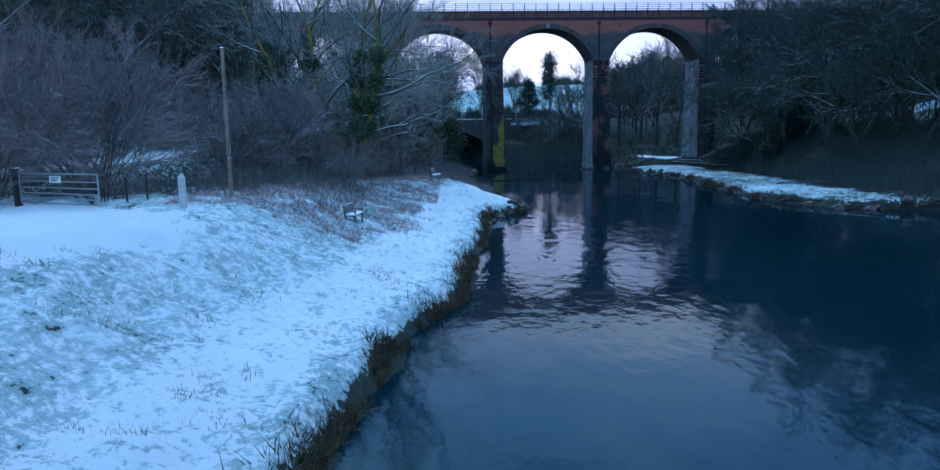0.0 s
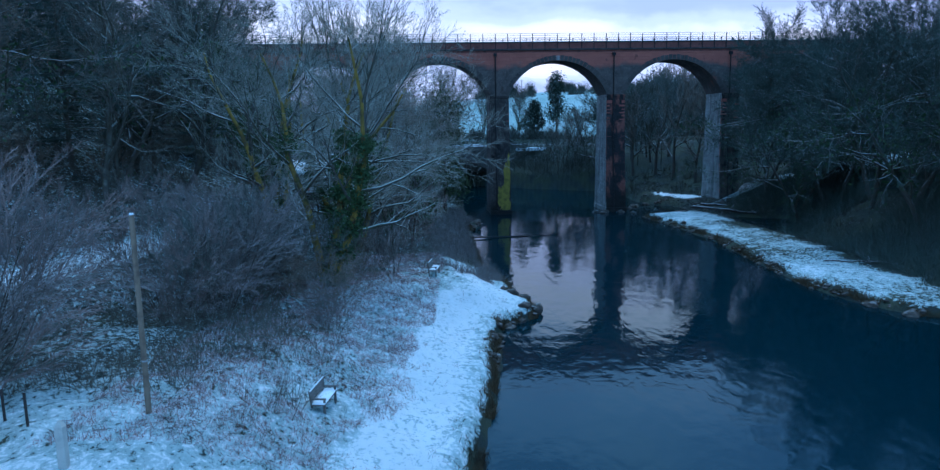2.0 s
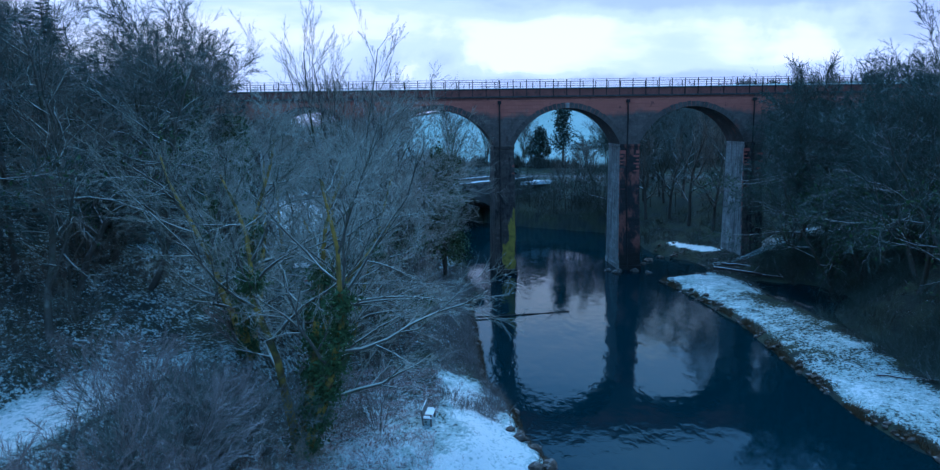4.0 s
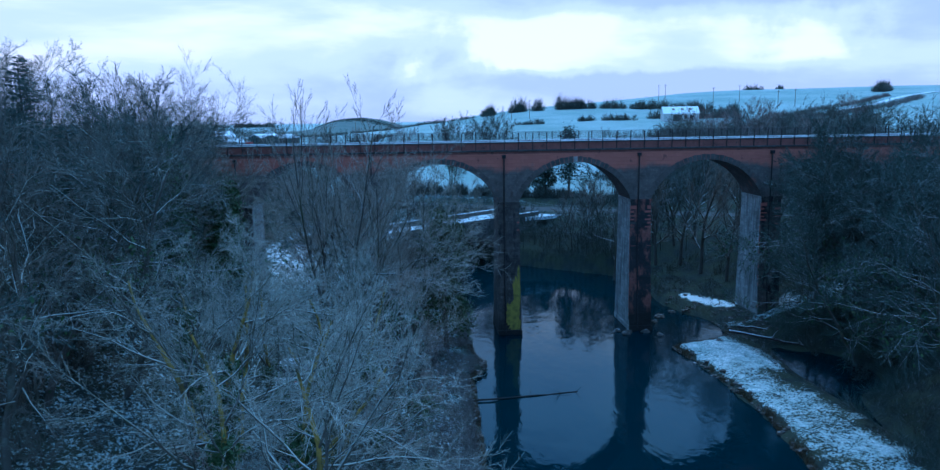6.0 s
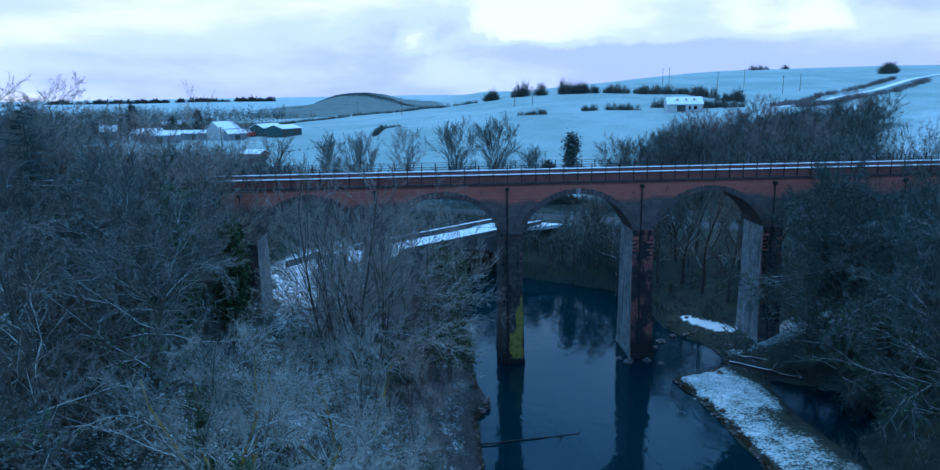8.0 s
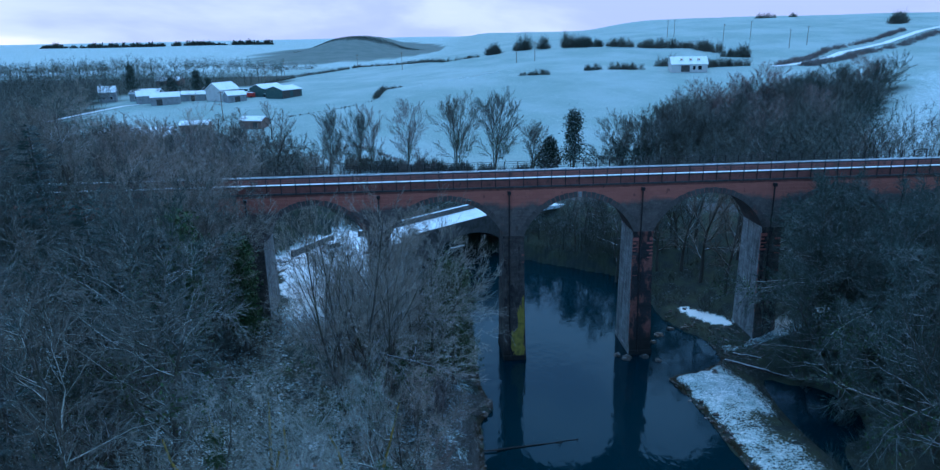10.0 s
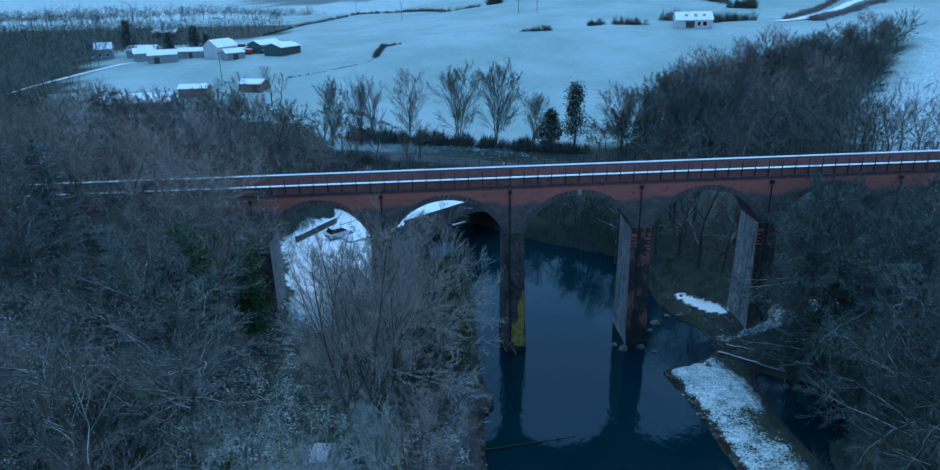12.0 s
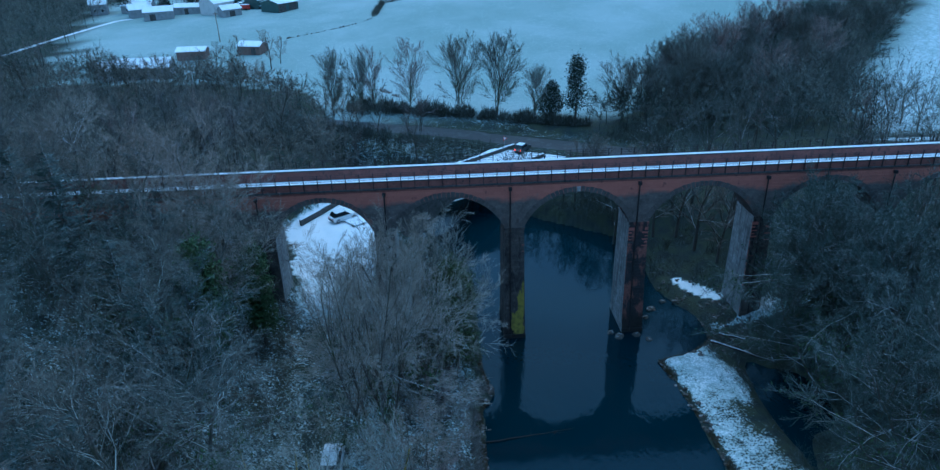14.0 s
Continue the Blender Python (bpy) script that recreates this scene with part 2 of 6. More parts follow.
def twigs(name, one, two, snow=0.16, massed=False):
    """Twigs whose tone differs from tree to tree, and in patches on one. massed: many trees in one mesh, each with its tone."""
    mat = material(name, one, 0.95, spots=[(tuple(q * 0.62 for q in one), 0.3, 0.4, 0.65, 3)])
    nt = mat.node_tree
    bs = nt.nodes["Principled BSDF"]
    mx = nt.nodes.new("ShaderNodeMix")
    mx.data_type = "RGBA"
    if massed:
        info = nt.nodes.new("ShaderNodeAttribute")
        info.attribute_name = "tone"
        nt.links.new(info.outputs["Fac"], mx.inputs["Factor"])
    else:
        info = nt.nodes.new("ShaderNodeObjectInfo")
        nt.links.new(info.outputs["Random"], mx.inputs["Factor"])
    nt.links.new(bs.inputs["Base Color"].links[0].from_socket, mx.inputs["A"])
    mx.inputs["B"].default_value = (*two, 1)
    nt.links.new(mx.outputs["Result"], bs.inputs["Base Color"])
    return snowed(mat, 0.5, 1.1, snow, 1.5)


TWIG = twigs("twigs", (0.10, 0.126, 0.113), (0.175, 0.142, 0.114))
TWIG_FROST = twigs("frosted_tan_twigs", (0.28, 0.30, 0.26), (0.30, 0.28, 0.23), 0.2)
TWIG_BROWN = twigs("soft_brown_twigs", (0.32, 0.27, 0.222), (0.26, 0.245, 0.205), 0.2)
TWIG_RED = twigs("reddish_twigs", (0.24, 0.17, 0.152), (0.175, 0.165, 0.16), 0.25)
TWIG_GREEN = twigs("greenish_twigs", (0.08, 0.098, 0.085), (0.06, 0.066, 0.052), 0.18)
TWIG_FAR = twigs("distant_twigs", (0.085, 0.103, 0.09), (0.125, 0.125, 0.105), 0.2)
TWIG_VALLEY = twigs("brown_valley_twigs", (0.09, 0.102, 0.085), (0.22, 0.19, 0.158), 0.12, True)
TWIG_WOOD = twigs("far_woodland_twigs", (0.05, 0.07, 0.06), (0.19, 0.185, 0.155), 0.15, True)
TWIG_MASS = twigs("hillside_wood_twigs", (0.07, 0.096, 0.086), (0.18, 0.16, 0.13), 0.15, True)
TWIG_PALE = twigs("pale_greenish_twigs", (0.055, 0.085, 0.076), (0.066, 0.082, 0.066), 0.16)
IVY = material("ivy_leaves", (0.045, 0.08, 0.03), 0.6, spots=[((0.07, 0.11, 0.035), 2, 0.5, 0.7, 3)])
CONIFER = snowed(material("conifer_needles", (0.03, 0.05, 0.038), 0.9, spots=[((0.05, 0.072, 0.05), 2, 0.5, 0.7, 3)]), 0.6, 1.0, 0.35)
OLIVE = material("evergreen_leaves", (0.05, 0.075, 0.03), 0.7, spots=[((0.065, 0.08, 0.035), 1.2, 0.45, 0.7, 3)])
FIR = snowed(material("fir_needles", (0.045, 0.068, 0.058), 0.9, spots=[((0.06, 0.085, 0.07), 0.7, 0.45, 0.7, 3)]), 0.55, 1.1, 0.12, 1.0)


# ---- helpers of this scene ----
def part(name, bm, mat, parent=None, label=""):
    me = bpy.data.meshes.new(name)
    bm.to_mesh(me)
    bm.free()
    ob = new(name, me)
    for one in mat if isinstance(mat, (list, tuple)) else [mat]:
        me.materials.append(one)
    ob.parent = parent
    return tagged(ob, label)


def raw(name, verts, faces, mat, parent=None, label="", smooth=False):
    me = bpy.data.meshes.new(name)
    verts = np.asarray(verts, dtype=np.float32)
    faces = np.asarray(faces, dtype=np.int32)
    k = faces.shape[1]
    me.vertices.add(len(verts))
    me.vertices.foreach_set("co", verts.ravel())
    me.loops.add(faces.size)
    me.loops.foreach_set("vertex_index", faces.ravel())
    me.polygons.add(len(faces))
    me.polygons.foreach_set("loop_start", np.arange(0, faces.size, k, dtype=np.int32))
    me.polygons.foreach_set("loop_total", np.full(len(faces), k, dtype=np.int32))
    me.polygons.foreach_set("use_smooth", np.full(len(faces), smooth))
    me.update(calc_edges=True)
    ob = new(name, me)
    for one in mat if isinstance(mat, (list, tuple)) else [mat]:
        me.materials.append(one)
    ob.parent = parent
    return tagged(ob, label)


def empty(name, m, label, category, group="", kind=""):
    ob = new(name)
    ob.matrix_world = m
    return tagged(ob, label, category, group, kind)


def box(bm, x0, x1, y0, y1, z0, z1, bevel=0.0, mat=0):
    v = bmesh.ops.create_cube(bm, size=1.0, matrix=Matrix.Translation(((x0 + x1) / 2, (y0 + y1) / 2, (z0 + z1) / 2)) @ Matrix.Diagonal((x1 - x0, y1 - y0, z1 - z0, 1)))["verts"]
    if bevel:
        es = list({e for q in v for e in q.link_edges})
        bmesh.ops.bevel(bm, geom=es, offset=bevel, segments=2, affect="EDGES", profile=0.6)
    return bm


def boxed(x0, x1, y0, y1, z0, z1, bevel=0.0):
    return box(bmesh.new(), x0, x1, y0, y1, z0, z1, bevel)


def rod(bm, a, b, r0, r1=None, n=8):
    a, b = Vector(a), Vector(b)
    d = b - a
    m = Matrix.Translation((a + b) / 2) @ d.to_track_quat("Z", "Y").to_matrix().to_4x4()
    bmesh.ops.create_cone(bm, cap_ends=True, segments=n, radius1=r0, radius2=r0 if r1 is None else r1, depth=d.length, matrix=m)
    return bm


def rodded(a, b, r0, r1=None, n=8):
    return rod(bmesh.new(), a, b, r0, r1, n)


def fbm(x, y, scale, octaves=4, seed=0):
    """Value noise on arrays."""
    x, y = np.asarray(x, dtype=float) / scale, np.asarray(y, dtype=float) / scale
    out, amp, tot = 0, 1.0, 0.0

    def lat(i, j):
        h = np.sin(i * 127.1 + j * 311.7 + seed * 74.7) * 43758.5453
        return h - np.floor(h)

    for _ in range(octaves):
        i, j = np.floor(x), np.floor(y)
        u, v = x - i, y - j
        u, v = u * u * (3 - 2 * u), v * v * (3 - 2 * v)
        out = out + amp * ((lat(i, j) * (1 - u) + lat(i + 1, j) * u) * (1 - v) + (lat(i, j + 1) * (1 - u) + lat(i + 1, j + 1) * u) * v - 0.5)
        tot += amp
        amp, x, y = amp * 0.5, x * 2.03 + 5.2, y * 2.03 + 1.7
    return out / tot * 2


def smooth(a, b, x):
    t = np.clip((np.asarray(x, dtype=float) - a) / (b - a), 0, 1)
    return t * t * (3 - 2 * t)


# ---- the lie of the land ----
LEFT_Y = [-400, 0, 12, 17, 21, 24, 32, 36, 44, 48, 50, 52, 54, 59, 64, 75, 85, 88, 93, 101, 112, 122, 132, 146, 166, 220]
LEFT_X = [-30, -3.0, -2.8, -2.2, -1.6, -0.3, 0.2, 0.7, 1.2, 1.6, 3.7, 3.9, 2.9, 2.2, 0.7, 0.1, -0.6, 0.7, -0.6, -1.2, -1.5, -4.5, -11, -28, -58, -120]
RIGHT_Y = [-400, 40, 47, 49, 52, 57, 66, 77, 85, 91, 94, 95.5, 98.5, 104, 108, 112, 122, 128.7, 132, 137.6, 143, 152, 165, 220]
RIGHT_X = [60, 37, 33, 26.8, 24.9, 23.5, 23.4, 23.8, 22.8, 21.6, 21.0, 25.0, 28.3, 28.3, 26.0, 24.5, 23.8, 21.9, 16.5, 7.4, 1.5, -12, -38, -104]
ROAD_Y = [0, 20, 32, 42, 50, 60, 71, 80, 92, 104, 112, 120, 131, 150, 160]
ROAD_X = [-60, -36, -28, -23.5, -20.5, -17.5, -14.6, -16, -19, -22.2, -23.2, -22, -13.5, 4, 12]


def left_shore(y):
    return np.interp(y, LEFT_Y, LEFT_X)


def right_shore(y):
    return np.interp(y, RIGHT_Y, RIGHT_X)


def road_z(y):
    return np.interp(y, [0, 20, 45, 70, 100, 125, 160], [3.0, 3.5, 4.5, 5.6, 6.2, 6.6, 7.4])


MAIN_X = [-120, -60, -32, -11, 3, 14, 30, 50, 80, 140]
MAIN_Y = [196, 179, 170, 164.5, 159.5, 155, 148, 139, 124, 92]


def forecourt(x, y):
    """The open, level widening of the lane beyond the viaduct: 1 inside, falling to 0 past its edges."""
    left = np.interp(y, [98, 104, 112, 118, 121.5, 130.6, 134], [-22.5, -24.5, -29.0, -31.5, -29.4, -24.9, -22])
    right = np.interp(y, [98, 117, 126, 134], [-16.5, -16.2, -17.5, -12])
    return smooth(-1.2, 0.6, np.minimum(x - left, right - x)) * smooth(102, 107, y) * smooth(134, 132, y)


def main_y(x):
    return np.interp(x, MAIN_X, MAIN_Y)


def far_land(x, y):
    s = 1 / (1 + np.exp(-(x + 30) / 28))
    z = 8.5 + smooth(165, 300, y) * (5 + 10 * s)
    z = z + 15 * smooth(300, 620, y) / (1 + np.exp(-(x - 0.16 * y - 10) / 55))
    z = z + 7 * smooth(330, 450, y) * s
    z = z - 34 * smooth(480, 950, y) / (1 + np.exp((x - 0.18 * y) / 70))
    r = np.hypot(x, y)
    z = z + 20 * smooth(1000, 3200, r) + 38 * np.exp(-(((x + 335) / 105) ** 2) ** 1.5 - ((y - 2000) / 350) ** 2)
    return z + fbm(x, y, 160, 3, 5) * 3 * smooth(200, 500, y)


def ground(x, y):
    x, y = np.asarray(x, dtype=float), np.asarray(y, dtype=float)
    wob = fbm(x, y, 2.2, 3, 2) * 0.55
    dl = left_shore(y) - x + wob
    dr = x - right_shore(y) + wob
    # left bank: a lip, a riverside terrace, then the slope to the lane and the wooded hillside
    roadd = np.interp(y, ROAD_Y, ROAD_X) - x
    near = 3.5 - 0.6 * smooth(30, 45, y)
    terrace = 0.75 * smooth(-0.1, 0.8, dl) + (0.75 + 0.6 * smooth(40, 50, y) * smooth(70, 56, y)) * smooth(0.8, 5, dl)
    zl = terrace + (near - 1.5) * smooth(4, 9.5, dl) * (1 - smooth(35, 60, y))
    zr_road = road_z(y)
    zl = np.maximum(zl, terrace + (zr_road - 1.5) * smooth(8, 3.2, -roadd) * smooth(5, 10, dl))
    hill = 13 * smooth(4, 34, roadd) * smooth(20, 45, y) * (1 - 0.6 * smooth(90, 150, y)) + 0.6 * smooth(2.2, 4.2, roadd)
    zl = zl + np.maximum(hill, 0) + smooth(6, 20, dl) * fbm(x, y, 6, 3, 4) * 0.25 * smooth(2.2, 4.5, np.abs(roadd))
    # right bank: a low snowy bar, a back pool, the wooded slope
    bar = 0.55 * smooth(-0.1, 0.9, dr) + 0.15 * smooth(0.9, 3, dr)
    inside = smooth(29, 46, x)
    zr = bar + 1.6 * smooth(30.5, 40, x) + 10 * smooth(40, 95, x) * smooth(55, 120, y) + 2 * inside
    zr = zr + 4.6 * smooth(104, 138, y) * smooth(12, 28, x)
    pool = np.exp(-(((x - 35.4) / 4.6) ** 2 + ((y - 87.0) / 8.0) ** 2) ** 2)
    channel = np.exp(-((x - 31.6 - 0.05 * (96 - y)) / 1.3) ** 2) * smooth(62, 72, y) * (1 - smooth(92, 97, y))
    zr = zr - (zr + 0.5) * np.clip(pool + 0.75 * channel, 0, 1)
    bed = -0.9
    z = np.where(dl > -0.1, zl, np.where(dr > -0.1, zr, bed))
    z = np.where((dl <= -0.1) & (dr <= -0.1), np.maximum(bed, -0.05 - 0.8 * np.minimum(-np.maximum(dl, dr), 1.1)), z)
    z = z + fbm(x, y, 0.9, 3, 9) * 0.26 * smooth(0, 1, z) * smooth(120, 60, y) * smooth(2.0, 4.5, np.abs(roadd))
    k = smooth(122, 172, y + 0.15 * np.maximum(x, 0))
    z = np.where(z > -0.05, z * (1 - k) + far_land(x, y) * k, z * (1 - smooth(150, 172, y)) + far_land(x, y) * smooth(150, 172, y))
    lev = smooth(4.5, 2.4, np.abs(roadd)) * smooth(26, 34, y) * (1 - smooth(106, 122, y))
    z = np.where(dl > 3, z * (1 - lev) + zr_road * lev, z)
    open_ground = forecourt(x, y)
    z = np.where(dl > 3, z * (1 - open_ground) + zr_road * open_ground, z)
    m = smooth(9, 4.5, np.abs(y - main_y(x))) * smooth(-110, -80, x) * smooth(100, 70, x)
    z = z * (1 - m) + (7.2 + 0.01 * np.abs(x)) * m
    side = smooth(60, 160, np.abs(x + 5)) * (1 - smooth(140, 260, y))
    return z * (1 - side) + np.maximum(z, 9 + fbm(x, y, 90, 3, 8) * 3) * side


def height(x, y):
    return float(ground(np.array([x]), np.array([y]))[0])


# ---- ground ----
def spread(inner, first, ratio, end):
    out, step = list(inner), first
    while out[-1] < end:
        out.append(out[-1] + step)
        step *= ratio
    return out


def axis(fine_lo, fine_hi, fine, lo, hi, mid, far_lo, far_hi, ratio):
    a = np.arange(lo, fine_lo, mid).tolist() + np.arange(fine_lo, fine_hi, fine).tolist() + np.arange(fine_hi, hi, mid).tolist()
    up = spread([a[-1]], mid * 1.5, ratio, far_hi)[1:]
    down = [-q for q in spread([-a[0]], mid * 1.5, ratio, -far_lo)[1:]][::-1]
    return np.array(down + a + up)


gx = axis(-17, 6, 0.24, -55, 60, 0.75, -4300, 4300, 1.09)
gy = axis(8, 58, 0.26, -6, 176, 0.7, -600, 4300, 1.07)
GX, GY = np.meshgrid(gx, gy)
GZ = ground(GX, GY)
nx, ny = len(gx), len(gy)
idx = np.arange(nx * ny).reshape(ny, nx)
quads = np.stack([idx[:-1, :-1], idx[:-1, 1:], idx[1:, 1:], idx[1:, :-1]], -1).reshape(-1, 4)


def wooded(x, y):
    """Where the woods stand."""
    right = (x > 20) & (x < np.interp(y, [104, 154, 179, 198, 251, 262], [92, 71, 82, 94, 132, 138])) & (y > 104) & (y < np.interp(x, [20, 32, 49, 82, 115, 146], [160, 174, 196, 222, 246, 258]))
    left = (x < -26) & (x > -400) & (y > 104) & (y < np.interp(x, [-150, -100, -60, -44, -34, -26], [205, 203, 198, 188, 176, 166])) & (y < 330)
    back = (x < np.interp(y, [200, 280, 330, 380, 430], [-118, -140, -158, -100, -110])) & (y > 200) & (y < 440) & (x > -420)
    return ((right | left | back) & (forecourt(x, y) < 0.02)).astype(float)


def cover(x, y, z):
    """How much snow lies, and how far the grass below is frosted."""
    roadd = np.interp(y, ROAD_Y, ROAD_X) - x
    dl = left_shore(y) - x
    wob = fbm(x, y, 4, 4, 12)

    def lay(old, value, w):
        return old * (1 - w) + value * w

    snow = np.full(x.shape, 0.30)
    snow = lay(snow, 0.68 + 0.12 * smooth(0.8, 1.8, dl) * smooth(5.0, 3.6, dl) - 0.3 * smooth(56, 66, y), smooth(0, 0.6, dl))
    snow = lay(snow, 0.63 - 0.15 * smooth(50, 60, y), smooth(4.0, 5.5, dl + wob) * smooth(25, 27, y))
    snow = lay(snow, 0.52, smooth(8, 10, dl + 2 * wob) * smooth(28, 34, y))
    snow = lay(snow, 1.0, smooth(0.2, -0.5, x + 9.2 - 0.27 * (y - 20.5) + 0.5 * wob) * smooth(0.4, -0.4, y - np.minimum(22.3 - 0.85 * (x + 9.1), 27) + 0.6 * wob) * smooth(1, 3, y) * smooth(-42, -38, x))
    snow = lay(snow, 0.48, smooth(2.6, 3.6, roadd + wob) * smooth(30, 36, y))
    snow = lay(snow, 0.76 - 0.32 * smooth(50, 60, y) * smooth(100, 92, y), smooth(2.9, 1.9, np.abs(roadd + 0.6 * wob)) * smooth(28, 32, y) * smooth(126, 122, y))
    snow = lay(snow, 0.97, smooth(0.4, 0.8, forecourt(x + 0.7 * wob, y + 0.5 * wob)))
    edge = np.interp(y, [46, 58, 68, 80, 90, 97], [34, 31.2, 31, 30.4, 29.2, 27.5]) + wob * 2.6
    snow = lay(snow, 0.2, smooth(29, 31, x) * smooth(150, 148, y))
    snow = lay(snow, 0.36 + 0.15 * smooth(52, 56, x), smooth(41, 44, x) * smooth(150, 148, y))
    snow = lay(snow, 0.2 + (0.46 + 0.5 * wob) * smooth(22, 26, x), smooth(99, 101, y) * smooth(150, 148, y) * smooth(-0.2, 0.4, x - right_shore(y)))
    snow = lay(snow, 0.62 + 0.2 * wob, smooth(0, 0.8, x - right_shore(y)) * smooth(0.8, -1.6, x - edge) * smooth(99, 97, y))
    snow = snow * smooth(0.05, 0.25, z + 0.12 * wob)
    fields = smooth(168, 178, y + 0.1 * np.abs(x + 10))
    frost = fields
    snow = np.where(fields > 0.5, 0.43, snow)
    snow = snow + (0.55 - snow) * smooth(520, 700, y) * smooth(0, -120, x + 0.02 * y)
    snow = lay(snow, 0.6, smooth(0, 6, x - np.interp(y, [154, 179, 198, 251, 285], [71, 83, 96, 137, 150])) * smooth(148, 158, y) * smooth(285, 262, y))
    w = wooded(x + 6 * fbm(x, y, 14, 3, 4), y + 6 * fbm(x, y, 14, 3, 14))
    snow = snow * (1 - w) + 0.2 * w
    snow = lay(snow, 1.0, smooth(1.3, 0.7, ((x - 29.4) / 3.0) ** 2 + ((y - 109.6 + 0.8 * (x - 29.4)) / 1.5) ** 2 + 0.4 * wob))
    frost = frost * (1 - w)
    hill = np.exp(-((x + 335) / 150) ** 2 - ((y - 2000) / 420) ** 2) > 0.1
    snow = np.where(hill, 0.12, snow)
    frost = np.where(hill, 0.35, frost)
    m = np.abs(y - main_y(x))
    snow = np.where((m < 3.2) & (np.abs(x) < 90), 0.05, np.where((m < 7) & (np.abs(x) < 90), 0.42, snow))
    return snow, frost


SNOWC, FROST = cover(GX, GY, GZ)


def ground_material():
    mat = bpy.data.materials.new("snowy_grass")
    mat.use_nodes = True
    nt = mat.node_tree
    N, L = nt.nodes, nt.links
    b = N["Principled BSDF"]
    b.inputs["Roughness"].default_value = 0.85
    b.inputs["Specular IOR Level"].default_value = 0.2
    g = N.new("ShaderNodeNewGeometry")

    def noise_at(scale, detail, rough=0.6):
        n = N.new("ShaderNodeTexNoise")
        n.inputs["Scale"].default_value, n.inputs["Detail"].default_value, n.inputs["Roughness"].default_value = scale, detail, rough
        L.new(g.outputs["Position"], n.inputs["Vector"])
        return n.outputs["Fac"]

    def mixed(fac, a, bb):
        mx = N.new("ShaderNodeMix")
        mx.data_type = "RGBA"
        L.new(fac, mx.inputs["Factor"])
        for key, val in (("A", a), ("B", bb)):
            if isinstance(val, tuple):
                mx.inputs[key].default_value = (*val, 1)
            else:
                L.new(val, mx.inputs[key])
        return mx.outputs["Result"]

    def ranged(val, lo, hi):
        r = N.new("ShaderNodeMapRange")
        r.interpolation_type = "SMOOTHSTEP"
        L.new(val, r.inputs["Value"])
        for key, q in (("From Min", lo), ("From Max", hi)):
            if isinstance(q, float):
                r.inputs[key].default_value = q
            else:
                L.new(q, r.inputs[key])
        return r.outputs[0]

    def maths(op, a, bb):
        q = N.new("ShaderNodeMath")
        q.operation = op
        for k, val in enumerate((a, bb)):
            if isinstance(val, float):
                q.inputs[k].default_value = val
            else:
                L.new(val, q.inputs[k])
        return q.outputs[0]

    cov = N.new("ShaderNodeAttribute")
    cov.attribute_name = "snow_cover"
    fr = N.new("ShaderNodeAttribute")
    fr.attribute_name = "frost"
    fine, mid, big = noise_at(4.2, 7, 0.75), noise_at(1.1, 5), noise_at(0.13, 4)
    earth = mixed(ranged(mid, 0.4, 0.65), (0.026, 0.036, 0.034), (0.038, 0.048, 0.042))
    grass = mixed(ranged(noise_at(0.5, 4), 0.38, 0.62), earth, (0.045, 0.055, 0.036))
    field = mixed(ranged(noise_at(0.035, 5), 0.35, 0.68), (0.26, 0.345, 0.32), (0.36, 0.44, 0.43))
    grass = mixed(fr.outputs["Fac"], grass, field)
    snow = mixed(ranged(big, 0.35, 0.65), (0.86, 0.87, 0.88), (0.74, 0.78, 0.80))
    mask = maths("ADD", maths("MULTIPLY", fine, 0.72), maths("ADD", maths("MULTIPLY", mid, 0.18), maths("MULTIPLY", big, 0.10)))
    level = maths("SUBTRACT", 0.81, maths("MULTIPLY", cov.outputs["Fac"], 0.62))
    soft = maths("ADD", level, 0.05)
    thin = mixed(ranged(mid, 0.4, 0.6), (0.38, 0.47, 0.47), (0.50, 0.59, 0.60))
    thin = mixed(ranged(mask, level, soft), grass, thin)
    full = maths("ADD", level, 0.17)
    L.new(mixed(ranged(mask, maths("ADD", level, 0.10), full), thin, snow), b.inputs["Base Color"])
    bp = N.new("ShaderNodeBump")
    bp.inputs["Strength"].default_value, bp.inputs["Distance"].default_value = 1.0, 0.22
    L.new(mask, bp.inputs["Height"])
    L.new(bp.outputs[0], b.inputs["Normal"])
    return mat


GROUND = ground_material()
land = raw("ground", np.stack([GX, GY, GZ], -1).reshape(-1, 3), quads, GROUND, smooth=True)
for key, val in (("snow_cover", SNOWC), ("frost", FROST)):
    at = land.data.attributes.new(key, "FLOAT", "POINT")
    at.data.foreach_set("value", val.ravel().astype(np.float32))
tagged(land, "snow-covered grassy river banks, wooded slopes and frosted fields", "ground", kind="structure")

# ---- water ----
WATER = bpy.data.materials.new("dark_river_water")
WATER.use_nodes = True
nt = WATER.node_tree
b = nt.nodes["Principled BSDF"]
b.inputs["Base Color"].default_value = (0.004, 0.016, 0.023, 1)
b.inputs["Roughness"].default_value, b.inputs["IOR"].default_value = 0.04, 1.33
g = nt.nodes.new("ShaderNodeNewGeometry")
mp = nt.nodes.new("ShaderNodeMapping")
mp.inputs["Scale"].default_value = (1.0, 0.55, 1.0)
nt.links.new(g.outputs["Position"], mp.inputs["Vector"])
n1, n2, n3 = (nt.nodes.new("ShaderNodeTexNoise") for _ in range(3))
for n, s, d in ((n1, 1.5, 4), (n2, 0.16, 3), (n3, 0.05, 2)):
    n.inputs["Scale"].default_value, n.inputs["Detail"].default_value = s, d
    nt.links.new(mp.outputs[0], n.inputs["Vector"])
r3 = nt.nodes.new("ShaderNodeMapRange")
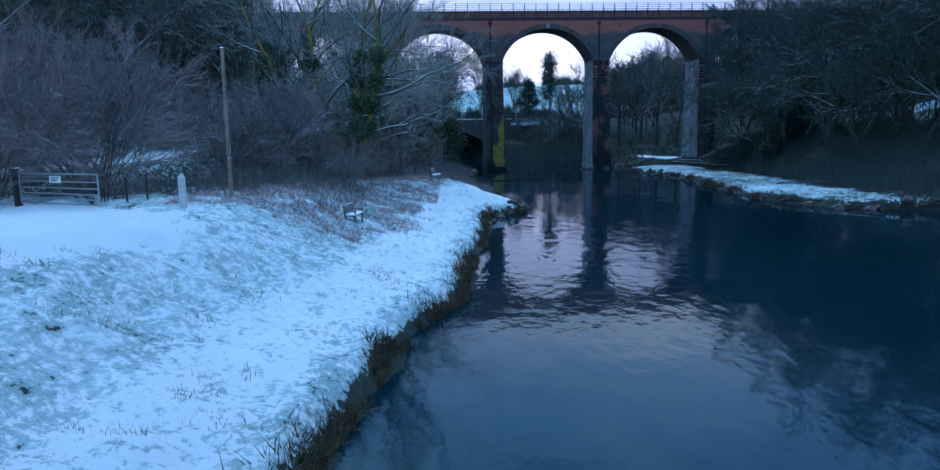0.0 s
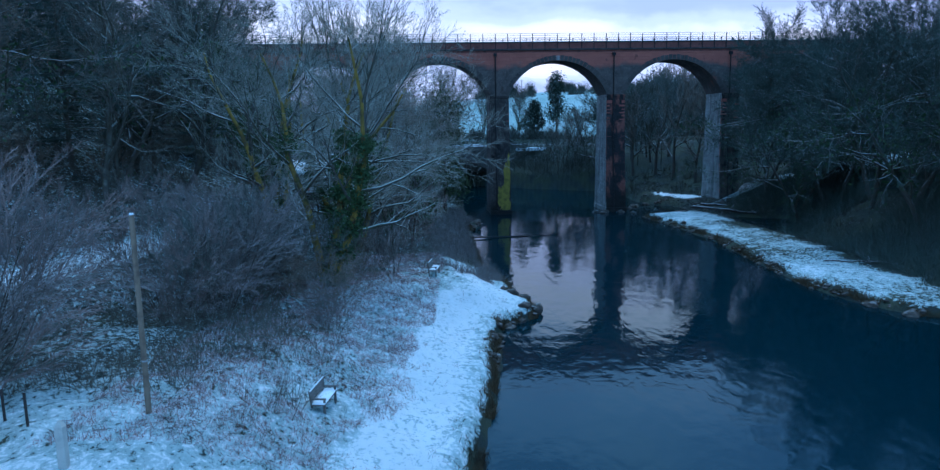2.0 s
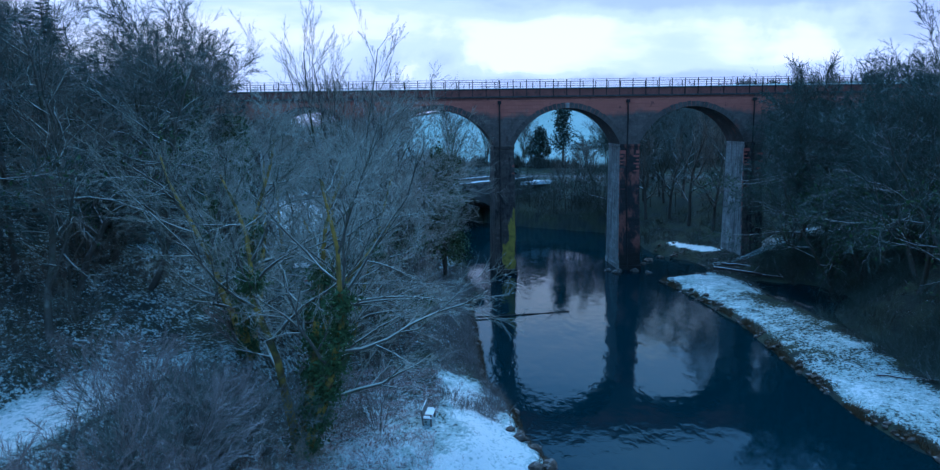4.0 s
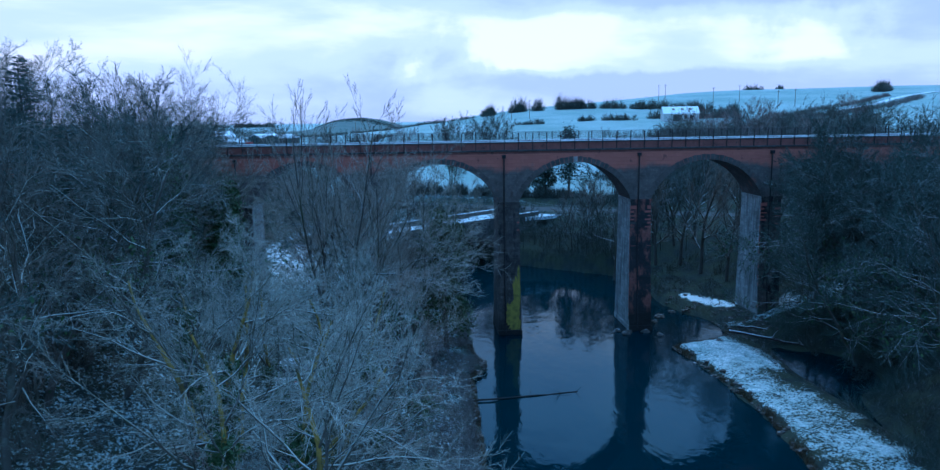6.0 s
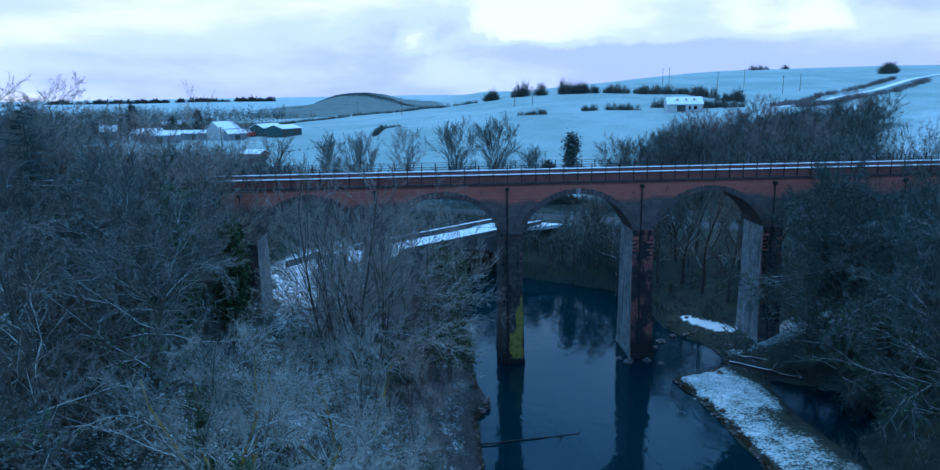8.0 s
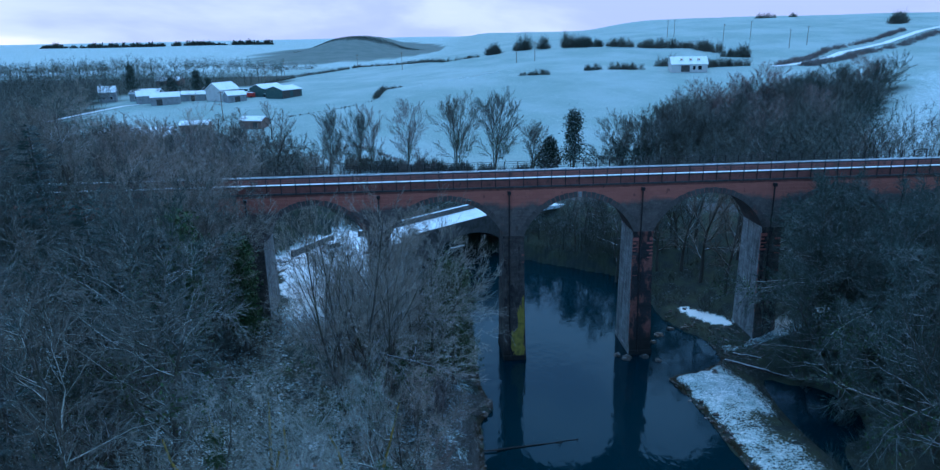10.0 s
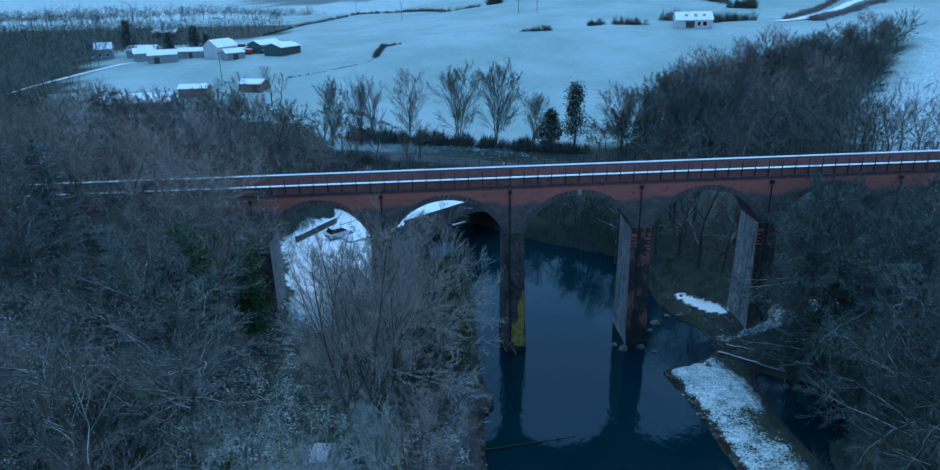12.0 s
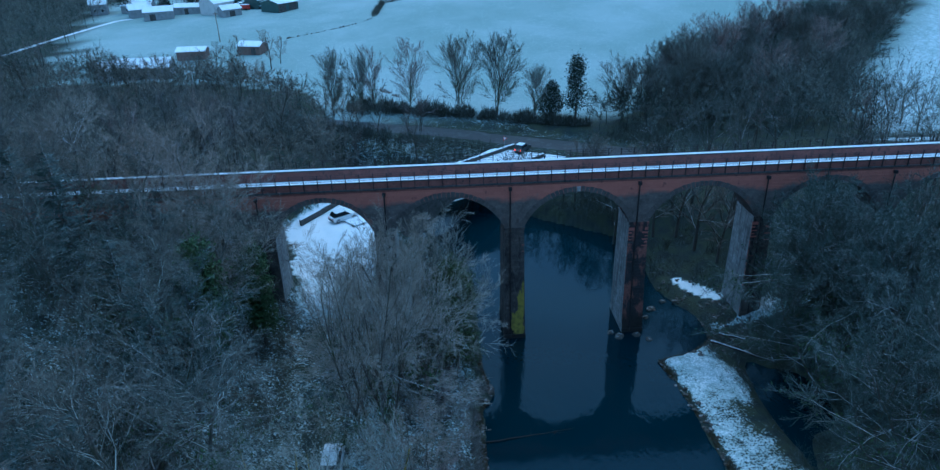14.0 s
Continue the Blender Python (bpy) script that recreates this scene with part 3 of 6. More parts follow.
r3.inputs["From Min"].default_value, r3.inputs["From Max"].default_value = 0.38, 0.66
r3.inputs["To Min"].default_value, r3.inputs["To Max"].default_value = 0.25, 1.0
nt.links.new(n3.outputs["Fac"], r3.inputs["Value"])
mu = nt.nodes.new("ShaderNodeMath")
mu.operation = "MULTIPLY"
nt.links.new(n1.outputs["Fac"], mu.inputs[0])
nt.links.new(r3.outputs[0], mu.inputs[1])
ad = nt.nodes.new("ShaderNodeMath")
ad.operation = "MULTIPLY_ADD"
ad.inputs[1].default_value = 2.5
nt.links.new(n2.outputs["Fac"], ad.inputs[0])
nt.links.new(mu.outputs[0], ad.inputs[2])
bp = nt.nodes.new("ShaderNodeBump")
bp.inputs["Strength"].default_value, bp.inputs["Distance"].default_value = 1.0, 0.036
nt.links.new(ad.outputs[0], bp.inputs["Height"])
nt.links.new(bp.outputs[0], b.inputs["Normal"])
wx, wy = np.linspace(-140, 80, 12), np.linspace(-500, 190, 24)
WX, WY = np.meshgrid(wx, wy)
wi = np.arange(WX.size).reshape(WX.shape)
river = raw("water", np.stack([WX, WY, 0 * WX], -1).reshape(-1, 3), np.stack([wi[:-1, :-1], wi[:-1, 1:], wi[1:, 1:], wi[1:, :-1]], -1).reshape(-1, 4), WATER)
tagged(river, "dark smooth river water reflecting the dusk sky", "river", kind="structure")

# ---- viaduct ----
PIERS = [-43.5, -29.1, -14.9, 0.78, 16.1, 31.6, 47.0, 62.4]
viaduct = empty("viaduct", pose(2.8, 100.4, 0, 0, 0, 4.5), "tall red sandstone railway viaduct with arches over the river", "viaduct")
SPRING, CROWN, STRING, TOP, DEPTH, FLOOR = 15.35, 19.75, 21.05, 22.15, 5.0, 20.78


def arch_bay(u0, u1, k):
    """The wall over one opening, from pier middle to pier middle."""
    a, c = u0 + 1.18, u1 - 1.18
    h, rise = (c - a) / 2, CROWN - SPRING
    R = (h * h + rise * rise) / (2 * rise)
    zc, um = CROWN - R, (a + c) / 2
    us = [u0] + [um - R * math.sin(t) for t in np.linspace(math.asin(h / R), -math.asin(h / R), 33)] + [u1]
    low = [SPRING] + [zc + math.sqrt(max(R * R - (q - um) ** 2, 0)) for q in us[1:-1]] + [SPRING]
    bm = bmesh.new()
    cols = []
    for q, z in zip(us, low):
        cols.append([bm.verts.new(p) for p in ((q, 0, z), (q, 0, FLOOR), (q, DEPTH, FLOOR), (q, DEPTH, z))])
    # outer faces and top take the spandrel stone, the soffit a darker stone
    for p, q in zip(cols, cols[1:]):
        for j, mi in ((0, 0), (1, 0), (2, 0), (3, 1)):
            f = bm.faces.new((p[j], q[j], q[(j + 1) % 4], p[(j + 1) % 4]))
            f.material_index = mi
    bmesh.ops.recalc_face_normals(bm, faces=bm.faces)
    part("arch_wall", bm, [SPANDREL, DARKSTONE], viaduct)
    # the ring of cut stones round the opening
    T = math.asin(h / R)
    n = 33
    for j in range(n):
        bm = bmesh.new()
        t0, t1 = -T + 2 * T * j / n + 0.004, -T + 2 * T * (j + 1) / n - 0.004
        out = 0.62 + (0.05 if j % 2 else 0)
        pts = []
        for t, rr in ((t0, R + 0.01), (t1, R + 0.01), (t1, R + out), (t0, R + out)):
            pts.append((um + rr * math.sin(t), zc + rr * math.cos(t)))
        fr = [bm.verts.new((p, -0.06, z)) for p, z in pts]
        bk = [bm.verts.new((p, 0.06, z)) for p, z in pts]
        bm.faces.new(fr)
        for i in range(4):
            bm.faces.new((fr[i], bk[i], bk[(i + 1) % 4], fr[(i + 1) % 4]))
        bmesh.ops.recalc_face_normals(bm, faces=bm.faces)
        part("ring_stone", bm, PALE if k == 3 and j == 16 else RINGSTONE, viaduct)


def batter(z):
    """How far the front of a pier stands out at that height."""
    f = (SPRING - z) / SPRING
    return 0.02 + 0.3 * f + 0.7 * max(f, 0) ** 2


def pier(u):
    bm = bmesh.new()
    rows = []
    zs = [-1.5, 0.5, 0.6, 2, 4, 6, 8, 10, 12.5, SPRING - 0.35, SPRING - 0.3, SPRING]
    for z in zs:
        f = (SPRING - z) / SPRING
        hw, d, back = 1.18 + 0.16 * f, batter(z), 0.02 + 0.2 * f
        if z <= 0.5:
            hw, d = hw + 0.06, d + 0.12
        if z >= SPRING - 0.3:
            hw, d = hw + 0.08, d + 0.08
        rows.append([bm.verts.new((u + sx * hw, y, z)) for sx, y in ((-1, -d), (1, -d), (1, DEPTH + back), (-1, DEPTH + back))])
    for p, q in zip(rows, rows[1:]):
        for j in range(4):
            f = bm.faces.new((p[j], p[(j + 1) % 4], q[(j + 1) % 4], q[j]))
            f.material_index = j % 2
    bm.faces.new(rows[-1])
    bmesh.ops.recalc_face_normals(bm, faces=bm.faces)
    # sides get the paler stone, except on one pier that is dark all round
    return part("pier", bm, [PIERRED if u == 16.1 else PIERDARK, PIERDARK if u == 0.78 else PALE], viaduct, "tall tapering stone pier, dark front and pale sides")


for k, (u0, u1) in enumerate(zip(PIERS, PIERS[1:])):
    arch_bay(u0, u1, k)
for u in PIERS:
    pier(u)
U0, U1 = PIERS[0] - 40, PIERS[-1] + 60
part("abutment", boxed(U0, PIERS[0], 0, DEPTH, 6, FLOOR), SPANDREL, viaduct)
part("abutment", boxed(PIERS[-1], U1, 0, DEPTH, 4, FLOOR), SPANDREL, viaduct)
for v0 in (-0.16, DEPTH - 0.02):
    part("string_course", boxed(U0, U1, v0, v0 + 0.18, STRING, STRING + 0.2, 0.03), DARKSTONE, viaduct, "dark projecting string course")
for v0 in (0.0, DEPTH - 0.42):
    part("parapet", boxed(U0, U1, v0, v0 + 0.42, FLOOR, TOP - 0.17), PARAPET, viaduct, "red sandstone parapet wall")
    part("coping", boxed(U0, U1, v0 - 0.07, v0 + 0.49, TOP - 0.17, TOP - 0.03, 0.02), DARKSTONE, viaduct, "dark stone coping")
    part("snow_cap", boxed(U0, U1, v0 - 0.05, v0 + 0.47, TOP - 0.03, TOP + 0.03, 0.025), SNOW, viaduct, "strip of snow on the coping")
part("deck", boxed(U0, U1, 0.42, DEPTH - 0.42, FLOOR, FLOOR + 0.06), SNOW, viaduct, "snow-covered deck between the parapets")
post_mesh = None
for v0, out in ((-0.11, -1), (DEPTH + 0.11, 1)):
    for i in range(int((U1 - U0) / 1.6)):
        u = U0 + 0.6 + 1.6 * i
        if post_mesh is None:
            bm = boxed(-0.045, 0.045, -0.045, 0.045, STRING + 0.15, TOP + 1.0, 0.01)
            box(bm, -0.05, 0.05, -0.05, 0.05, STRING + 0.15, STRING + 0.35)
            ob = part("railing_post", bm, IRON, viaduct)
            post_mesh = ob.data
        else:
            ob = new("railing_post", post_mesh)
            ob.parent = viaduct
        ob.location = (u, v0, 0)
    for z in (TOP + 0.22, TOP + 0.48, TOP + 0.74, TOP + 0.98):
        part("rail", rodded((U0, v0, z), (U1, v0, z), 0.02, n=6), IRON, viaduct)
for u in (-43.6, -29.4, -14.6, 0.25, 15.75, 31.35, 47.0):
    bm = bmesh.new()
    zs = [0.3, 2, 4, 6, 8, 10, 12.5, SPRING - 0.4]
    rings = []
    for yy, zz in [(-batter(q) - 0.1, q) for q in zs] + [(-0.2, SPRING), (-0.2, STRING - 0.7)]:
        rings.append([bm.verts.new((u + 0.085 * math.cos(a * math.pi / 4), yy + 0.085 * math.sin(a * math.pi / 4), zz)) for a in range(8)])
    for p, q in zip(rings, rings[1:]):
        for a in range(8):
            bm.faces.new((p[a], p[(a + 1) % 8], q[(a + 1) % 8], q[a]))
    box(bm, u - 0.2, u + 0.2, -0.42, 0.0, STRING - 0.75, STRING - 0.35, 0.03)
    part("drainpipe", bm, IRON, viaduct, "black iron drainpipe with hopper head")

# cut corner stones of the river piers, alternating long and short, many of them stained dark
QRED = material("weathered_red_corner_stone", (0.27, 0.10, 0.08), 0.9, spots=[((0.16, 0.065, 0.055), 0.7, 0.45, 0.65, 5), ((0.05, 0.045, 0.045), 0.9, 0.56, 0.68, 5)], bump=0.02, bump_scale=5, space="Object")
QUOINS = {}
qr = random.Random(3)
for u, sides, chance in ((0.78, (1,), 0.55), (16.1, (-1, 1), 0.85), (31.6, (-1, 1), 0.5)):
    z, k = 1.3, 0
    while z < SPRING - 0.9:
        f = (SPRING - z - 0.2) / SPRING
        hw, d = 1.18 + 0.16 * f, batter(z + 0.2)
        for s in sides:
            w = (0.42 if (k + (s > 0)) % 2 else 0.72) if u > 10 else (0.3 if k % 2 else 0.45)
            mat = QRED if qr.random() < chance else DARKSTONE
            if (w, mat.name) not in QUOINS:
                ob = QUOINS[w, mat.name] = part("corner_stone", boxed(-w / 2, w / 2, 0, 0.2, 0, 0.41, 0.012), mat, viaduct)
            else:
                ob = new("corner_stone", QUOINS[w, mat.name].data)
                ob.parent = viaduct
            ob.matrix_basis = pose(u + s * (hw - w / 2 + 0.008), -d - 0.012, z, -math.degrees(math.atan(0.02 + 0.176 * max(f, 0))), 0, 0)
        z, k = z + 0.43, k + 1


# ---- trees ----
def turn_to(d, angle, spin):
    d = d / np.linalg.norm(d)
    a = np.cross(d, (0.3, 0.2, 0.93) if abs(d[2]) < 0.9 else (1, 0, 0))
    a /= np.linalg.norm(a)
    bvec = np.cross(d, a)
    return d * math.cos(angle) + (a * math.cos(spin) + bvec * math.sin(spin)) * math.sin(angle)


def grow(rng, tall, stems=1, levels=4, kids=(9, 6, 5, 4), steps=(8, 6, 4, 2, 2), angle=(0.45, 0.9), first=0.25, reach=0.55, up=0.06, bend=0.16, lean=0.12, girth=0.022, thin=0.007):
    """Limbs of a bare tree of that height: rows of (level, x0, y0, z0, x1, y1, z1, r0, r1)."""
    rows = []

    def limb(p, d, length, r, level):
        n = steps[level]
        pts, dirs = [p], []
        for i in range(n):
            d = d + rng.normal(0, bend, 3) * (0.6 if level == 0 else 1.0)
            d = d + np.array((0, 0, up * (1 if level else 0.4)))
            d /= np.linalg.norm(d)
            pts.append(pts[-1] + d * length / n)
            dirs.append(d)
        for i in range(n):
            ra, rb = r * (1 - 0.8 * i / n), r * (1 - 0.8 * (i + 1) / n)
            rows.append((level, *pts[i], *pts[i + 1], max(ra, thin), max(rb, thin * 0.7)))
        if level + 1 >= levels:
            return
        count = kids[level]
        for c in range(count):
            s = first + (1 - first) * (c + rng.uniform(0.1, 0.9)) / count if level == 0 else 0.2 + 0.8 * (c + rng.uniform(0, 1)) / count
            i = min(int(s * n), n - 1)
            q = pts[i] + (pts[i + 1] - pts[i]) * (s * n - i)
            cd = turn_to(dirs[i], rng.uniform(*angle) * (1 if level == 0 else 0.72), rng.uniform(0, 6.283))
            shape = math.sin(min(max(0.25 + 0.75 * s, 0), 1) * math.pi * 0.85) if level == 0 else 1 - 0.45 * s
            limb(q, cd, length * reach * shape * rng.uniform(0.7, 1.15), max(r * (1 - 0.8 * s) * 0.6, thin), level + 1)

    for k in range(stems):
        a = rng.uniform(0, 6.283)
        tilt = lean * (rng.uniform(0.4, 1) if stems == 1 else rng.uniform(0.8, 2.2))
        d = np.array((math.cos(a) * tilt, math.sin(a) * tilt, 1.0))
        off = np.array((math.cos(a), math.sin(a), 0)) * (0 if stems == 1 else rng.uniform(0.1, 0.02 * tall + 0.15))
        limb(off, d / np.linalg.norm(d), tall * rng.uniform(0.85, 1) * 0.92, tall * girth * (1 if stems == 1 else 0.7), 0)
    return np.array(rows)


def tubes(rows, sides):
    """Tapered prisms for the rows of limbs."""
    p, q, r0, r1 = rows[:, 1:4], rows[:, 4:7], rows[:, 7], rows[:, 8]
    d = q - p
    d = d / np.maximum(np.linalg.norm(d, axis=1, keepdims=True), 1e-6)
    ref = np.where(np.abs(d[:, 2:3]) < 0.9, np.array([[0, 0, 1.0]]), np.array([[1.0, 0, 0]]))
    a = np.cross(d, ref)
    a /= np.linalg.norm(a, axis=1, keepdims=True)
    c = np.cross(d, a)
    t = np.arange(sides) * 2 * math.pi / sides
    ring = a[:, None, :] * np.cos(t)[None, :, None] + c[:, None, :] * np.sin(t)[None, :, None]
    v = np.concatenate([p[:, None, :] + ring * r0[:, None, None], q[:, None, :] + ring * r1[:, None, None]], 1)
    base = (np.arange(len(rows)) * 2 * sides)[:, None]
    i = np.arange(sides)
    j = (i + 1) % sides
    f = np.stack([base + i, base + sides + i, base + sides + j, base + j], -1)
    return v.reshape(-1, 3), f.reshape(-1, 4)


def joined(*pairs):
    vs, fs, n = [], [], 0
    for v, f in pairs:
        vs.append(v)
        fs.append(f + n)
        n += len(v)
    return np.concatenate(vs), np.concatenate(fs)


def leaves_on(rng, pts, count, size, spreadr):
    """Small leaf-shaped quads scattered round points."""
    c = pts[rng.integers(0, len(pts), count)] + rng.normal(0, spreadr, (count, 3))
    a = rng.normal(0, 1, (count, 3))
    a /= np.linalg.norm(a, axis=1, keepdims=True)
    b2 = np.cross(a, rng.normal(0, 1, (count, 3)))
    b2 /= np.maximum(np.linalg.norm(b2, axis=1, keepdims=True), 1e-6)
    s = size * rng.uniform(0.6, 1.3, (count, 1))
    v = np.stack([c - a * s, c - b2 * s * 0.5, c + a * s, c + b2 * s * 0.5], 1).reshape(-1, 3)
    return v, np.arange(count * 4).reshape(-1, 4)


def spikes(rows):
    """Thin twigs that run out to a point."""
    p, q, r0 = rows[:, 1:4], rows[:, 4:7], rows[:, 7]
    d = q - p
    d = d / np.maximum(np.linalg.norm(d, axis=1, keepdims=True), 1e-6)
    ref = np.where(np.abs(d[:, 2:3]) < 0.9, np.array([[0, 0, 1.0]]), np.array([[1.0, 0, 0]]))
    a = np.cross(d, ref)
    a /= np.linalg.norm(a, axis=1, keepdims=True)
    c = np.cross(d, a)
    t = np.arange(3) * 2 * math.pi / 3
    ring = a[:, None, :] * np.cos(t)[None, :, None] + c[:, None, :] * np.sin(t)[None, :, None]
    v = np.concatenate([p[:, None, :] + ring * r0[:, None, None], q[:, None, :]], 1)
    base = (np.arange(len(rows)) * 4)[:, None]
    i = np.arange(3)
    f = np.stack([base + i, base + 3 + 0 * i, base + (i + 1) % 3], -1)
    return v.reshape(-1, 3), f.reshape(-1, 3)


def blades(rows):
    """The finest twigs, each one narrow tapering sliver."""
    p, q, r0 = rows[:, 1:4], rows[:, 4:7], rows[:, 7]
    a = np.cross(q - p, np.random.default_rng(len(rows)).normal(0, 1, p.shape))
    a /= np.maximum(np.linalg.norm(a, axis=1, keepdims=True), 1e-6)
    v = np.stack([p - a * r0[:, None], p + a * r0[:, None], q], 1).reshape(-1, 3)
    return v, np.arange(len(rows) * 3).reshape(-1, 3)


def triangles(f):
    return np.concatenate([f[:, [0, 1, 2]], f[:, [0, 2, 3]]]) if f.shape[1] == 4 else f


def bare_tree(seed, tall, bark, twig, ivy=0.0, split=2, leaves=1000, **kw):
    rng = np.random.default_rng(seed)
    rows = grow(rng, tall, **kw)
    last = rows[:, 0].max()
    top = empty("tree", Matrix.Identity(4), "", "tree")
    stout, fine, ends = rows[rows[:, 0] < split], rows[(rows[:, 0] >= split) & (rows[:, 0] < last)], rows[rows[:, 0] == last]
    v, f = joined(tubes(stout[stout[:, 0] == 0], 7), tubes(stout[stout[:, 0] > 0], 4)) if split > 1 else tubes(stout, 5)
    if bark is MOSSBARK:
        v, f = tubes(stout[stout[:, 0] == 0], 8)
        raw("trunk", v, f, bark, top, smooth=True)
        v, f = tubes(stout[stout[:, 0] > 0], 4)
        raw("limb", v, f, FROSTBARK, top, "frosted grey limbs", smooth=True)
    else:
        raw("trunk", v, f, bark, top, smooth=True)
    pairs = [blades(ends)]
    if len(fine):
        v, f = tubes(fine, 3)
        pairs.append((v, triangles(f)))
    v, f = joined(*pairs)
    raw("crown", v, f, twig, top)
    if ivy:
        low = stout[(stout[:, 3] < tall * ivy) & (stout[:, 0] < (1 if bark is MOSSBARK else 9))]
        low = low[len(low) // 2:] if bark is MOSSBARK else low
        v, f = leaves_on(rng, (low[:, 1:4] + low[:, 4:7]) / 2, leaves, 0.12, 0.34)
        raw("ivy", v, f, IVY, top, "dark green ivy on the stems")
    return top


def place(kind, x, y, scale=1.0, spin=0.0, dz=-0.15, label="", group="", wide=1.0):
    t = copy_thing(kind, pose(x, y, height(x, y) + dz, 0, 0, spin) @ Matrix.Diagonal((scale * wide, scale * wide, scale, 1)))
    return tagged(t, label, "", group)


HERO = [bare_tree(11 + k, 18, MOSSBARK, TWIG_FROST, 0.5, 3, 9000, stems=4, levels=5, kids=(9, 8, 9, 8), steps=(9, 6, 3, 1, 1), angle=(0.6, 1.2), first=0.2, reach=0.56, lean=0.2, bend=0.2, girth=0.021, thin=0.0075) for k in range(2)]
BROWN = [bare_tree(15 + k, 14, BARK, TWIG_BROWN, 0.3, 3, 700, stems=(2, 1)[k], levels=5, kids=((9, 8, 10, 10), (13, 9, 10, 10))[k], steps=(7, 5, 3, 2, 1), angle=(0.5, 1.15), first=0.14, reach=0.6, lean=0.14, bend=0.2, girth=0.012, thin=0.0075) for k in range(2)]
TALL = bare_tree(18, 24, BARK, TWIG_BROWN, 0.25, 3, 500, stems=3, levels=5, kids=(13, 8, 7, 6), steps=(9, 5, 3, 1, 1), angle=(0.35, 0.8), first=0.3, reach=0.42, lean=0.09, up=0.08, bend=0.09, girth=0.009, thin=0.0085)
WIDE = [bare_tree(21 + k, 17, (FROSTBARK, BARK, FROSTBARK)[k], (TWIG, TWIG_PALE, TWIG)[k], (0, 0.4, 0.5)[k], 3, 600, stems=1, levels=5, kids=(14, 10, 11, 9), steps=(8, 6, 3, 1, 1), angle=(0.55, 1.2), first=0.12, reach=0.56, girth=0.011, bend=0.27, thin=(0.010, 0.011, 0.010)[k]) for k in range(3)]
MID = [bare_tree(31 + k, 15, BARK, (TWIG, TWIG_RED, TWIG_GREEN, TWIG)[k], stems=(1, 2, 1, 3)[k], levels=4, kids=((12, 14, 13), (8, 9, 13), (12, 14, 13), (6, 7, 13))[k], steps=(7, 4, 2, 1), first=0.2, reach=0.52, girth=0.018, thin=0.015) for k in range(4)]
SHRUB = [bare_tree(41 + k, 3.6, BARK, (TWIG_RED, TWIG, TWIG_RED)[k], split=1, stems=9, levels=4, kids=(8, 8, 14), steps=(4, 3, 1, 1), angle=(0.4, 1.1), first=0.06, reach=0.58, lean=0.42, girth=0.006, thin=0.005) for k in range(3)]


def fir(seed, tall, wide):
    """An evergreen with layered, slightly drooping boughs."""
    r = np.random.default_rng(seed)
    top = empty("tree", Matrix.Identity(4), "", "tree")
    part("trunk", rodded((0, 0, 0), (0, 0, tall * 0.97), tall * 0.014, 0.04, 8), BARK, top)
    boughs, needles = [], []
    for k in range(105):
        s = 0.12 + 0.86 * (k + r.uniform(0, 1)) / 105
        a = r.uniform(0, 6.283)
        out = tall * wide * (1.02 - s) ** 0.8 * r.uniform(0.65, 1.1) + 0.3
        p = np.array((0, 0, s * tall))
        d = np.array((math.cos(a), math.sin(a), 0.10 - 0.30 * (1 - s)))
        side = np.array((-math.sin(a), math.cos(a), 0))
        q = p + d * out + np.array((0, 0, 0.12 * out))
        boughs.append((0, *p, *q, 0.045, 0.0))
        n = int(10 + 9 * out)
        for j in range(n):
            w = r.uniform(0.12, 1)
            base = p + (q - p) * w
            tip = base + d * r.uniform(0.2, 0.7) + side * r.normal(0, 0.42) * (1.15 - 0.5 * w) + np.array((0, 0, r.normal(-0.12, 0.14)))
            needles.append((0, *base, *tip, 0.055, 0.0))
    v, f = spikes(np.array(boughs))
    raw("bough", v, f, BARK, top)
    v, f = spikes(np.array(needles))
    raw("crown", v, f, FIR, top, "dark blue-green needle sprays")
    return top


FIRS = [fir(71, 19, 0.25), fir(72, 16, 0.3)]
UNDER = [bare_tree(61 + k, 3.4, BARK, (TWIG_RED, TWIG, TWIG_GREEN)[k], split=1, stems=9, levels=3, kids=(7, 24), steps=(4, 2, 1), angle=(0.3, 0.9), first=0.08, reach=0.5, lean=0.36, girth=0.007, thin=0.008) for k in range(3)]
for k in SHRUB + UNDER:
    k.name = "shrub"
    k["category"] = "shrub"
FAN = [bare_tree(51 + k, 15, BARK, (TWIG_FAR, TWIG_RED)[k], 0.4, 2, 900, stems=(4, 3)[k], levels=5, kids=(14, 8, 7, 4), steps=(6, 4, 2, 1, 1), angle=(0.4, 1.0), first=0.14, reach=0.54, lean=0.08, up=0.10, bend=0.12, girth=0.010, thin=0.014) for k in range(2)]
PROTO = HERO + BROWN + [TALL] + WIDE + MID + SHRUB + FAN + UNDER + FIRS
rng = np.random.default_rng(5)
spots = []
T = "bare multi-stemmed tree with ivy and yellow lichen on its trunks"
for k, (x, y, s, r) in enumerate(((-8.6, 48, 0.92, 20), (-13.6, 57, 0.9, 120), (-9.6, 63, 0.86, 250))):
    place(HERO[k % 2], x, y, s, r, label=T, group="lichened trees by the lane")
